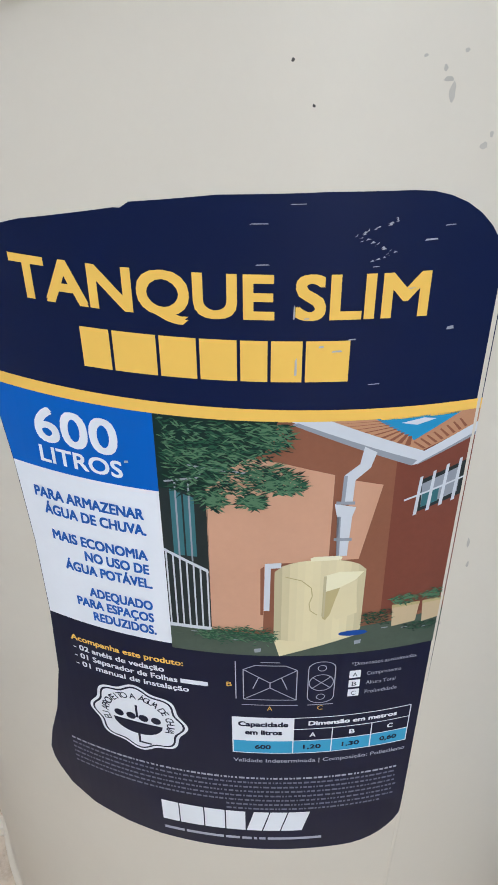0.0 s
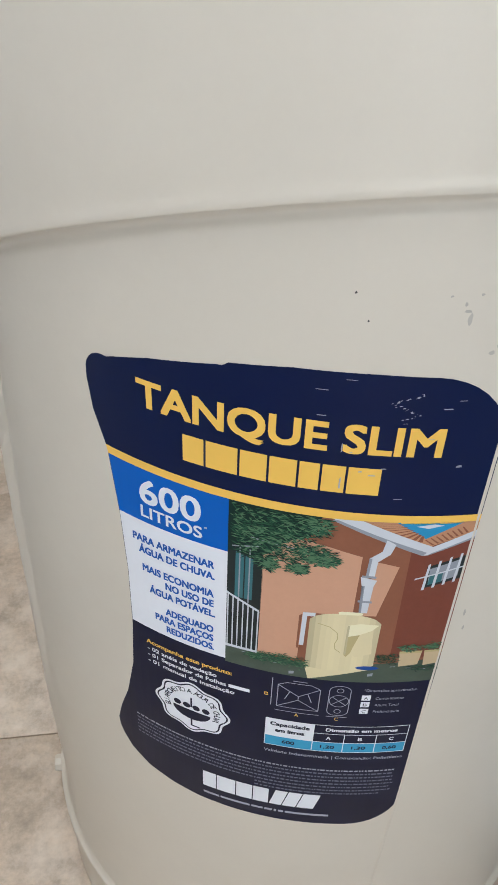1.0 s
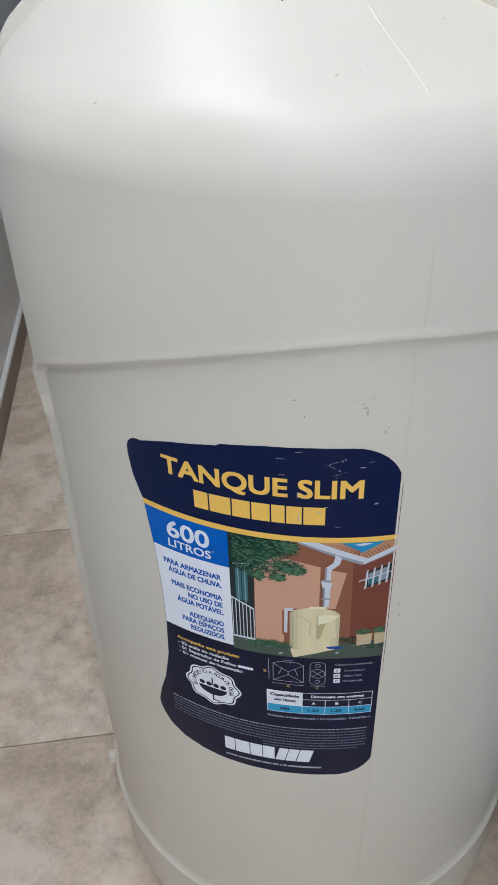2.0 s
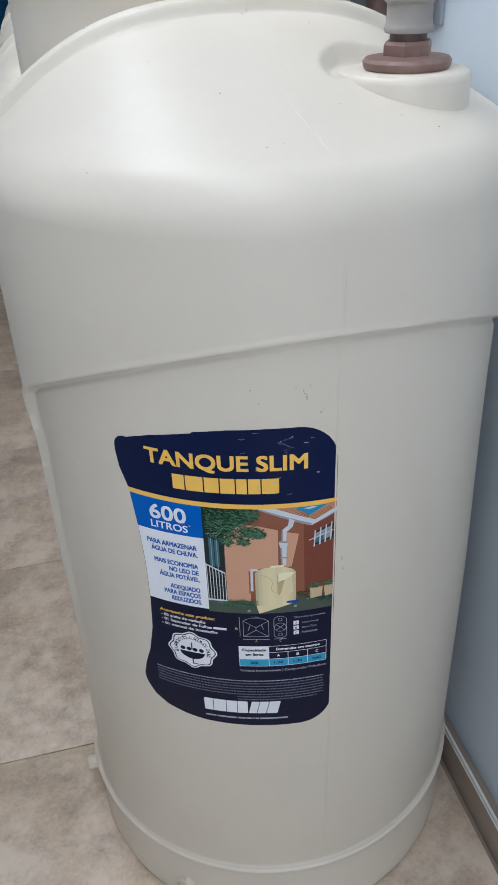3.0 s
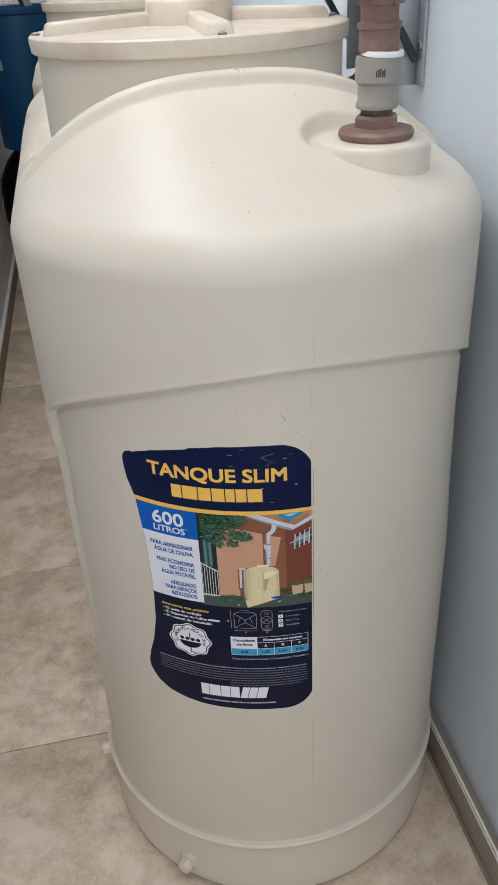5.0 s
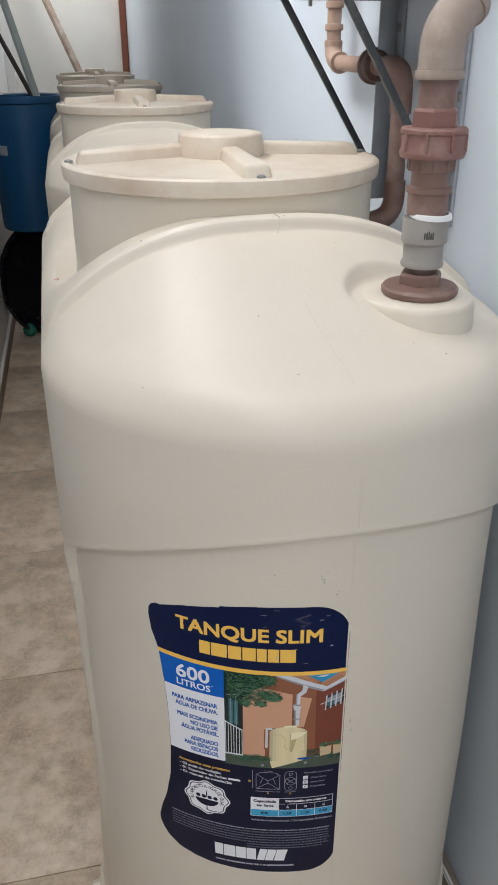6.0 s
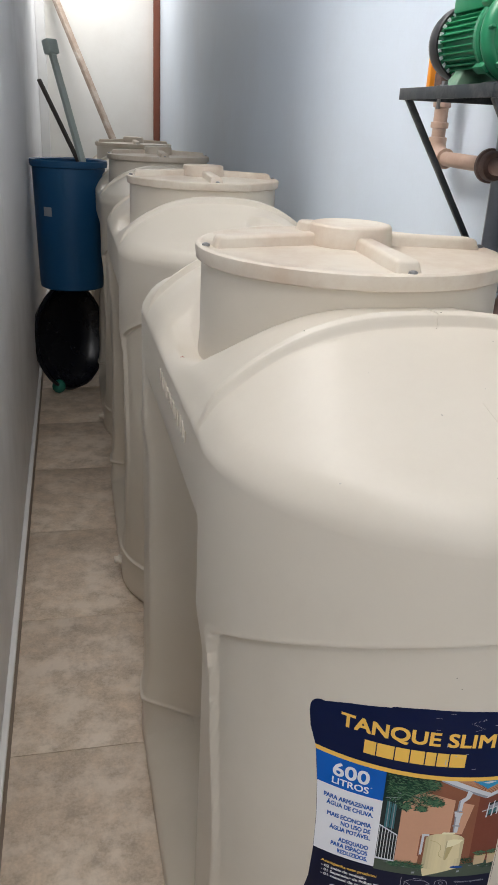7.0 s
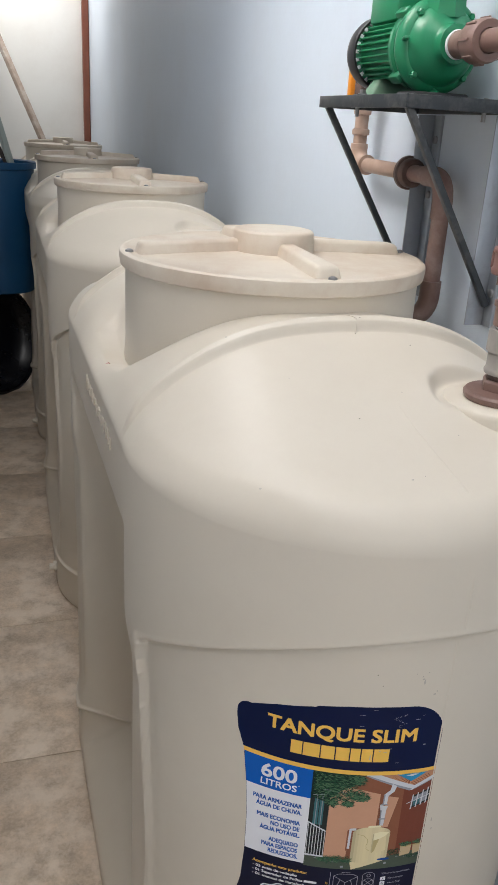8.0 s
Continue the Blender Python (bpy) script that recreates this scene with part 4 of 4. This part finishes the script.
for y in np.linspace(0.034, 0.175, 30):
    z = float(tank_top(np.array([0.0]), np.array([y]))[0])
    rows.append([bm.verts.new((0.003 - 0.06 * (y - 0.03) + d + 0.0012 * math.sin(y * 40), y, z + e)) for d, e in ((-0.0014, -0.0004), (0, 0.0008), (0.0014, -0.0004))])
for a, b in zip(rows, rows[1:]):
    bm.faces.new((a[0], a[1], b[1], b[0])), bm.faces.new((a[1], a[2], b[2], b[1]))
part("mould_seam", bm, PLASTIC, tank_1, "", 180)



def dome_mark(x, y, r, mat, stretch=1.0):
    """A tiny flat mark lying on the domed top."""
    bm = bmesh.new()
    ring = []
    for k in range(8):
        a = 2 * math.pi * k / 8
        px, py = x + r * stretch * (0.8 + 0.2 * math.sin(3 * a + x * 700)) * math.cos(a), y + r * math.sin(a)
        ring.append(bm.verts.new((px, py, float(tank_top(np.array([px]), np.array([py]))[0]) + 0.0004)))
    bm.faces.new(ring)
    part("scuff", bm, mat, tank_1, "", 0)


for x, y, r, mat, st in ((0.016, 0.341, 0.0011, SPECK, 1.0), (-0.19, 0.100, 0.0012, SMUDGE, 1.5), (-0.045, 0.060, 0.0009, SMUDGE, 2.0), (-0.03, 0.062, 0.0007, SMUDGE, 1.0), (-0.06, 0.16, 0.0009, SPECK, 1.0), (0.01, 0.20, 0.0009, SMUDGE, 1.0),
                         (0.04, 0.12, 0.0010, SMUDGE, 1.0), (0.09, 0.10, 0.0010, SMUDGE, 1.4), (0.07, 0.30, 0.0008, SPECK, 1.0), (-0.11, 0.25, 0.0008, SMUDGE, 1.0), (-0.10, 0.348, 0.0012, SMUDGE, 1.6), (-0.16, 0.345, 0.0010, SPECK, 1.0), (0.12, 0.085, 0.0010, SPECK, 1.0)):
    dome_mark(x, y, r, mat, st)
RED = material("red_marker", (0.42, 0.05, 0.05), 0.6)
for x, y in ((-0.268, 0.612), (-0.262, 0.622)):
    dome_mark(x, y, 0.0022, RED, 2.6)
pts = [(0.004 + 0.006 * math.sin(k * 0.9), 0.325 + 0.006 * k, float(tank_top(np.array([0.004]), np.array([0.325 + 0.006 * k]))[0]) + 0.0012) for k in range(7)]
part("loose_thread", tube(pts, 0.0007, 6), PLASTIC, tank_1, "loose plastic thread of the mould seam")
rng = random.Random(8)
for k in range(13):
    y, h = 0.42 + 0.022 * k, rng.uniform(0.009, 0.013)
    c, w = rng.uniform(0.2, 2.6), rng.uniform(0.005, 0.008)
    pts = [(-TA - 0.0011, y + w * math.cos(c + 1.1 * i) * (1 if k % 3 else 0.4), 1.024 + h * math.sin(c + 1.1 * i)) for i in range(5)]
    part("raised_mark", tube(pts, 0.0013, 6), PLASTIC, tank_1)

# ---------------------------------------------------------------- outlet pipe standing on the first tank
FX, FY, FZ = 0.122, 0.196, 1.146
outlet = thing("outlet_pipe", FX, FY, FZ, "brown and grey PVC riser pipe screwed on the tank", "pipe")
part("flange", lathe([(0.02, 0), (0.040, 0.0), (0.042, 0.003), (0.0425, 0.007), (0.040, 0.010), (0.022, 0.012)], 48), PVC, outlet)
part("hex_nut", lathe([(0.018, 0.010), (0.0245, 0.010), (0.0245, 0.021), (0.0225, 0.024), (0.018, 0.024)], 6), PVC, outlet, "", 20)
part("nipple", lathe([(0.0175, 0.02), (0.0175, 0.034), (0.018, 0.036)], 32), PVC_DARK, outlet)
part("adapter", lathe([(0.017, 0.031), (0.0225, 0.031), (0.0235, 0.034), (0.0225, 0.037), (0.0215, 0.039), (0.0215, 0.055), (0.0245, 0.058), (0.0245, 0.079), (0.0235, 0.083), (0.018, 0.083)], 40), GREY_PVC, outlet, "grey threaded adapter")
part("sealing_tape", lathe([(0.018, 0.083), (0.0225, 0.0835), (0.0228, 0.086), (0.0220, 0.0885), (0.0185, 0.089)], 24, pose(0, 0, 0, 3, 2, 0)), TAPE, outlet, "white sealing tape")
for k in range(5):
    part("print_mark", box((-0.0012, -0.0249, 0.064), (0.0003 + 0.0002 * (k % 2), -0.0244, 0.0705 + 0.001 * (k % 3)), 0.0001, pose(0, 0, 0, 0, 0, -22 + 5 * k)), SPECK, outlet, "dark printed mark on the adapter")
part("socket", lathe([(0.019, 0.086), (0.0215, 0.087), (0.0215, 0.108), (0.0235, 0.109), (0.0238, 0.114), (0.0215, 0.115), (0.0197, 0.116), (0.0197, 0.132), (0.0205, 0.133)], 40), PVC, outlet)
part("ribbed_collar", lathe([(0.019, 0.130), (0.0235, 0.131), (0.0240, 0.144), (0.022, 0.146)], 40), PVC, outlet)
for k in range(10):
    part("collar_rib", box((0.0225, -0.0012, 0.131), (0.0252, 0.0012, 0.145), 0.0006, pose(0, 0, 0, 0, 0, 36 * k)), PVC, outlet)
part("union_nut", lathe([(0.022, 0.143), (0.0325, 0.144), (0.0338, 0.147), (0.0338, 0.150), (0.0322, 0.152), (0.0322, 0.166), (0.0342, 0.168), (0.0342, 0.171), (0.0325, 0.173), (0.022, 0.1735)], 40), PVC_RED, outlet, "reddish ribbed union nut")
for k in range(8):
    part("nut_rib", box((0.0310, -0.0016, 0.150), (0.0348, 0.0016, 0.168), 0.001, pose(0, 0, 0, 0, 0, 45 * k + 10)), PVC_RED, outlet)
part("hex_collar", lathe([(0.018, 0.173), (0.0245, 0.173), (0.0245, 0.188), (0.0225, 0.191), (0.0175, 0.191)], 6), PVC_RED, outlet, "", 20)
part("riser", lathe([(0.0190, 0.188), (0.0190, 0.226)], 40), PVC, outlet)
part("elbow_ring", lathe([(0.0178, 0.217), (0.0240, 0.217), (0.0250, 0.220), (0.0240, 0.225), (0.0178, 0.226)], 40), DUSTY_PVC, outlet)
e1, e2 = Vector((0.028, 0.018, 0.284)), Vector((0.062, 0.045, 0.330))
part("elbow", tube([(0, 0, 0.222)] + bend((0, 0, 0.244), (0, 0, 0.264), e1, 10), 0.0222, 32), DUSTY_PVC, outlet, "dusty pale brown elbow")
part("elbow_ring", lathe([(0.0175, -0.006), (0.0238, -0.006), (0.0248, 0), (0.0238, 0.005), (0.0175, 0.006)], 40, along(e1, e2)), DUSTY_PVC, outlet)
part("slanted_pipe", tube([e1, e2] + bend(e2, (0.092, 0.075, 0.401), (0.092, 0.165, 0.404), 10), 0.0182, 28), DUSTY_PVC, outlet)

# ---------------------------------------------------------------- steel shelf on the wall
SX0, SX1, SY0, SY1, SZ1 = 0.107, 0.299, 0.497, 0.822, 1.479
shelf = thing("wall_shelf", 0.2, 0.63, SZ1, "dark steel angle-iron shelf bracketed to the wall", "shelf")


def sh(name, bm, mat, label=""):
    bmesh.ops.translate(bm, verts=bm.verts[:], vec=(-0.2, -0.63, -SZ1))
    return part(name, bm, mat, shelf, label)


sh("front_rail", box((SX0, SY0, SZ1 - 0.018), (SX0 + 0.004, SY1, SZ1), 0.001), STEEL)
sh("end_rail", box((SX0 + 0.004, SY0, SZ1 - 0.018), (SX1, SY0 + 0.004, SZ1), 0.001), STEEL)
sh("end_rail", box((SX0 + 0.004, SY1 - 0.004, SZ1 - 0.018), (SX1, SY1, SZ1), 0.001), STEEL)
sh("back_rail", box((SX1 - 0.004, SY0 + 0.004, SZ1 - 0.018), (SX1, SY1 - 0.004, SZ1), 0.001), STEEL)
for y0, y1 in ((SY0 + 0.004, 0.577), (0.579, 0.657), (0.659, 0.737), (0.739, SY1 - 0.004)):
    sh("slat", box((SX0 + 0.004, y0, SZ1 - 0.005), (SX1 - 0.004, y1, SZ1 - 0.001), 0.0008), STEEL)
for y in (SY0 + 0.010, SY1 - 0.018):
    a, b = Vector((SX0 + 0.010, y, SZ1 - 0.016)), Vector((SX1 - 0.008, y, 1.185))
    bm = box((-0.005, -0.005, 0), (0.005, 0.005, (b - a).length), 0.001)
    bmesh.ops.transform(bm, matrix=along(a, b), verts=bm.verts[:])
    sh("brace", bm, STEEL)
    y = y if y < 0.6 else 0.745
    bm = box((SX1 - 0.003, y - 0.013, 1.152), (SX1 + 0.0025, y + 0.013, SZ1 - 0.020), 0.001)
    pl = sh("wall_angle", add_box(bm, (SX1 - 0.034, y + 0.010, 1.152), (SX1 - 0.0031, y + 0.013, SZ1 - 0.020), 0.0008), PLATE, "galvanised steel angle screwed to the wall")
    for z in (1.205, 1.33, 1.42):
        bm = lathe([(0.007, 0), (0.0065, 0.003), (0.003, 0.0045), (0, 0.005)], 10, along((SX1 - 0.003, y - 0.002, z), (SX1 - 0.02, y - 0.002, z)))
        bmesh.ops.translate(bm, verts=bm.verts[:], vec=(-0.2, -0.63, -SZ1))
        part("bolt", bm, BOLT, pl)
for x, y in ((0.145, 0.745), (0.245, 0.522)):
    sh("hanging_bolt", add_lathe(lathe([(0.0032, -0.022), (0.0032, 0.010)], 10, Matrix.Translation((x, y, SZ1 - 0.008))), [(0.0065, -0.012), (0.0065, -0.005)], 6, Matrix.Translation((x, y, SZ1 - 0.002))), BOLT, "bolt hanging through the shelf")

# ---------------------------------------------------------------- green water pump
MX, MZ, PY = 0.198, 1.556, 0.635
pump = thing("water_pump", MX + 0.016, PY + 0.030, SZ1 - 0.001, "green enamelled electric water pump with black fan cover", "pump")

pump.scale = (0.95, 0.95, 0.95)


def pm(name, bm, mat, label="", parent=None, smooth=40):
    bmesh.ops.translate(bm, verts=bm.verts[:], vec=(-MX, -PY, -SZ1))
    return part(name, bm, mat, parent or pump, label, smooth)


def axis(y):
    """A frame on the motor's axis, pointing along the wall."""
    return pose(MX, y, MZ, 90, 0, 0)


motor = pm("motor", lathe([(0.0, 0.0), (0.044, 0.0), (0.047, 0.004), (0.047, 0.157), (0.044, 0.160), (0, 0.160)], 64, axis(0.800)), GREEN)
for k in range(32):
    a = 360 / 32 * k
    if 60 < a < 120:
        continue
    pm("fin", box((0.0455, -0.0011, 0.010), (0.0535, 0.0011, 0.144), 0.0005, axis(0.800) @ pose(0, 0, 0, 0, 0, -a)), GREEN, "", motor)
cover = pm("fan_cover", lathe([(0.0, -0.036), (0.030, -0.036), (0.050, -0.032), (0.058, -0.023), (0.0612, -0.010), (0.0618, 0.010), (0.0600, 0.014), (0.0575, 0.013), (0.054, 0.009)], 64, axis(0.800)), BLACK, "black plastic fan cover")
pm("end_shield", lathe([(0.045, 0.004), (0.0555, 0.004), (0.0555, 0.009), (0.047, 0.013)], 64, axis(0.800)), GREEN)
for k in range(26):
    a = 360 / 26 * k
    pm("vent", box((0.0500, -0.0030, 0.0085), (0.0560, 0.0030, 0.0128), 0.0004, axis(0.800) @ pose(0, 0, 0, 0, 0, a)), TAPE, "pale cooling slot", cover)
pm("terminal_box", box((MX - 0.040, 0.672, MZ + 0.042), (MX + 0.036, 0.778, MZ + 0.098), 0.005), GREEN)
pm("terminal_lid", box((MX - 0.043, 0.669, MZ + 0.098), (MX + 0.039, 0.781, MZ + 0.110), 0.004), GREEN)
pm("flange", lathe([(0, 0), (0.052, 0.0), (0.062, 0.004), (0.0645, 0.008), (0.0645, 0.017), (0.061, 0.020), (0, 0.02)], 64, axis(0.648)), GREEN)
pm("web", lathe([(0.050, 0.0), (0.048, 0.012), (0.055, 0.024)], 48, axis(0.632)), GREEN)
pm("volute", lathe([(0.052, 0.0), (0.066, 0.001), (0.0705, 0.006), (0.0715, 0.013), (0.0695, 0.022), (0.063, 0.028), (0.0585, 0.029), (0.057, 0.034), (0.050, 0.045), (0.042, 0.052), (0.031, 0.056), (0.0285, 0.060), (0.0275, 0.074), (0.024, 0.075), (0.0, 0.075)], 64, axis(0.611)), GREEN)
pm("discharge", lathe([(0.034, 0.0), (0.031, 0.040), (0.032, 0.058), (0.036, 0.062), (0.036, 0.090), (0.030, 0.091), (0.026, 0.075)], 8, pose(MX, 0.588, MZ + 0.038)), GREEN, "eight-sided discharge neck", None, 25)
for k in range(4):
    a = 45 + 90 * k
    q = axis(0.611) @ pose(0, 0, 0, 0, 0, a) @ Vector((0.062, 0, 0.027))
    pm("bolt", lathe([(0.0055, 0), (0.0055, 0.006), (0.004, 0.008), (0, 0.008)], 6, along(q, q - Vector((0, 1, 0)))), GREEN, "", None, 20)
    w = axis(0.648) @ pose(0, 0, 0, 0, 0, a)
    pm("lug", box((0.056, -0.008, 0.0), (0.073, 0.008, 0.036), 0.004, w), GREEN)
    pm("rib", box((0.052, -0.002, 0.030), (0.060, 0.002, 0.062), 0.001, axis(0.611) @ pose(0, 0, 0, 0, 14, a + 40)), GREEN)
bm = bmesh.new()
vs = [bm.verts.new(p) for s in (-1, 1) for p in ((MX + s * 0.026, 0.735, MZ - 0.040), (MX + s * 0.046, 0.725, SZ1 + 0.006), (MX + s * 0.046, 0.772, SZ1 + 0.006), (MX + s * 0.026, 0.762, MZ - 0.040))]
bm.faces.new(vs[:4]), bm.faces.new(vs[4:][::-1])
for i in range(4):
    bm.faces.new((vs[i], vs[4 + i], vs[4 + (i + 1) % 4], vs[(i + 1) % 4]))
bmesh.ops.recalc_face_normals(bm, faces=bm.faces[:])
bmesh.ops.bevel(bm, geom=bm.edges[:], offset=0.004, segments=2, affect="EDGES", profile=0.5)
pm("foot", bm, GREEN_WORN, "worn green foot")
pm("foot_plate", box((MX - 0.070, 0.728, SZ1 - 0.001), (MX + 0.070, 0.752, SZ1 + 0.006), 0.002), STEEL)
pm("casing_foot", box((MX - 0.048, 0.560, SZ1 - 0.001), (MX + 0.048, 0.626, SZ1 + 0.010), 0.004), BLACK)
for s in (-1, 1):
    q = (MX + s * 0.056, 0.740, SZ1 + 0.006)
    pm("bolt", add_lathe(lathe([(0.008, 0), (0.008, 0.002)], 16, Matrix.Translation(q)), [(0.006, 0.002), (0.006, 0.008), (0, 0.008)], 6, Matrix.Translation(q)), BOLT, "foot bolt", None, 20)

suction = thing("suction_pipe", MX + 0.016, 0.571, MZ - 0.006, "brown PVC suction fitting screwed into the pump", "pipe")
suction.scale = (0.9, 1.0, 0.9)
for name, prof, seg, mat in (("tape_ring", [(0.017, 0), (0.0215, 0.0), (0.0222, 0.002), (0.0212, 0.0045), (0.017, 0.005)], 24, TAPE), ("nipple", [(0.018, 0.006), (0.0208, 0.007), (0.0208, 0.030), (0.0222, 0.031), (0.0222, 0.036), (0.019, 0.037), (0.0185, 0.055)], 32, PVC),
                             ("coupling", [(0.018, 0.046), (0.029, 0.048), (0.0315, 0.053), (0.0315, 0.080), (0.029, 0.085), (0.018, 0.086)], 40, PVC), ("pipe", [(0.0165, 0.08), (0.0165, 0.200)], 32, PVC)):
    part(name, lathe(prof, seg, pose(0, 0, 0, 90, 0, 0)), mat, suction)
for k in range(8):
    part("nut_rib", box((0.030, -0.0018, 0.055), (0.034, 0.0018, 0.079), 0.001, pose(0, 0, 0, 90, 0, 0) @ pose(0, 0, 0, 0, 0, 45 * k)), PVC, suction)

# ---------------------------------------------------------------- pipes on the wall below the shelf
wp = thing("wall_pipe", 0.26, 0.95, 1.36, "tan and brown PVC pipe run along the wall", "pipe")


def pp(name, bm, mat, label=""):
    bmesh.ops.translate(bm, verts=bm.verts[:], vec=(-0.26, -0.95, -1.36))
    return part(name, bm, mat, wp, label)


PXW, PR = 0.262, 0.0132
pp("upright", tube([(PXW, 0.985, 1.56), (PXW, 0.985, 1.40)], PR, 24), PVC_TAN)
for z in (1.462, 1.425, 1.398):
    pp("collar", lathe([(PR, -0.006), (PR + 0.0035, -0.005), (PR + 0.004, 0), (PR + 0.0035, 0.005), (PR, 0.006)], 28, Matrix.Translation((PXW, 0.985, z))), PVC_TAN)
pp("elbow", tube(bend((PXW, 0.985, 1.40), (PXW, 0.985, 1.366), (PXW, 0.945, 1.366), 10), PR + 0.003, 24), PVC_TAN)
pp("collar", lathe([(PR, -0.005), (PR + 0.0055, -0.004), (PR + 0.0055, 0.004), (PR, 0.005)], 28, along((PXW, 0.943, 1.366), (PXW, 0.9, 1.366))), PVC_TAN)
pp("crossing", tube([(PXW, 0.950, 1.366), (PXW, 0.757, 1.364)], PR, 24), PVC_TAN)
pp("flange", lathe([(PR, -0.012), (0.0255, -0.011), (0.0285, -0.008), (0.0285, -0.001), (0.025, 0.001), (0.0245, 0.010), (0.0225, 0.014), (PR, 0.014)], 40, along((PXW, 0.757, 1.364), (PXW, 0.67, 1.364))), PVC_DARK, "dark brown flange nut")
pp("crossing", tube([(PXW, 0.762, 1.364), (PXW, 0.678, 1.364)], PR + 0.001, 24), PVC)
pp("elbow", tube([(PXW, 0.698, 1.364)] + bend((PXW, 0.673, 1.364), (PXW, 0.633, 1.364), (PXW, 0.633, 1.325), 10) + [Vector((PXW, 0.633, 1.30))], PR + 0.0035, 24), PVC)
pp("drop", tube([(PXW, 0.633, 1.31), (PXW, 0.633, 1.180)], PR + 0.001, 24), PVC)
pp("elbow", tube([(PXW, 0.633, 1.200)] + bend((PXW, 0.633, 1.175), (PXW, 0.633, 1.138), (0.222, 0.638, 1.135), 8), PR + 0.004, 24), PVC)
valve = thing("valve", PXW, 0.985, 1.50, "small valve with an orange plastic lever", "valve")
part("valve_body", lathe([(0.019, -0.018), (0.021, -0.016), (0.021, 0.016), (0.019, 0.018)], 8), PVC_DARK, valve)
part("lever", add_box(box((-0.010, 0.050, -0.012), (0.006, 0.066, 0.050), 0.003), (-0.008, 0.012, 0.030), (0.004, 0.056, 0.046), 0.003), ORANGE, valve, "orange lever")

# ---------------------------------------------------------------- bucket, basin, ball and poles at the far end
bucket = thing("bucket", -0.444, 3.80, 0.545, "tall blue plastic bucket set on a black basin", "bucket")
part("body", lathe([(0, 0.004), (0.158, 0.0), (0.167, 0.006), (0.170, 0.03), (0.183, 0.605), (0.193, 0.610), (0.195, 0.620), (0.195, 0.638), (0.190, 0.642), (0.179, 0.636), (0.164, 0.03), (0, 0.02)], 64), BLUE, bucket)
bm = bmesh.new()
for i in range(7):
    a0, a1 = radians(224 + 2.2 * i), radians(224 + 2.2 * (i + 1))
    bm.faces.new([bm.verts.new((r * math.cos(a), r * math.sin(a), z)) for a, z, r in ((a0, 0.375, 0.1795), (a1, 0.375, 0.1795), (a1, 0.42, 0.1806), (a0, 0.42, 0.1806))])
part("tape_patch", bm, SILVER, bucket, "silver tape patch")

basin = thing("basin", -0.462, 3.745, 0.0, "glossy black plastic basin standing on its edge", "basin")
R = 0.272
lean = pose(0, 0, R * 0.99 + 0.008, 0, 0, 51) @ pose(0, 0, 0, 82, 0, 0)
part("bowl", lathe([(R, 0.004), (R + 0.012, 0.0), (R + 0.014, -0.006), (R + 0.002, -0.009), (R * 0.93, -0.05), (R * 0.80, -0.09), (R * 0.66, -0.105), (0, -0.108), (0, -0.101), (R * 0.64, -0.098), (R * 0.76, -0.085), (R * 0.90, -0.045), (R * 0.975, 0.0)], 72, lean), BASIN, basin)
part("rim", lathe([(R + 0.006, 0.006), (R + 0.016, 0.004), (R + 0.018, -0.003), (R + 0.013, -0.010), (R + 0.004, -0.011), (R + 0.002, 0.0)], 72, lean, True), BASIN, basin, "rolled black rim")
bm = lathe([(0.036 * math.sin(math.pi * i / 12), -0.036 * math.cos(math.pi * i / 12)) for i in range(13)], 24)
bmesh.ops.recalc_face_normals(bm, faces=bm.faces[:])
ball = tagged(link_mesh("ball", bm, RUBBER, None, "", 60), "small dark green rubber ball on the floor", "ball")
ball.location = (-0.540, 3.625, 0.036)


def leaning(name, a, b, w, d, mat, label, category):
    a, b = Vector(a), Vector(b)
    o = link_mesh(name, box((-w / 2, -d / 2, 0), (w / 2, d / 2, (b - a).length), min(w, d) * 0.15), mat, None, "", 30)
    o.matrix_world = along(a, b)
    return tagged(o, label, category)


leaning("metal_bar", (-0.310, 3.750, 1.000), (-0.574, 3.960, 1.554), 0.020, 0.016, POLE_DARK, "rusty dark metal bar leaning in the bucket", "bar")
leaning("steel_profile", (-0.302, 3.740, 0.900), (-0.503, 3.955, 1.676), 0.034, 0.022, POLE_GREEN, "grey-green steel profile leaning in the bucket", "profile")
leaning("profile_bracket", (-0.503, 3.950, 1.672), (-0.516, 3.962, 1.738), 0.070, 0.045, POLE_GREEN, "small grey bracket on top of the steel profile", "bracket")
leaning("wooden_pole", (0.280, 5.732, 0.28), (-0.535, 6.470, 2.290), 0.056, 0.030, POLE, "weathered pole leaning across the passage end", "pole")
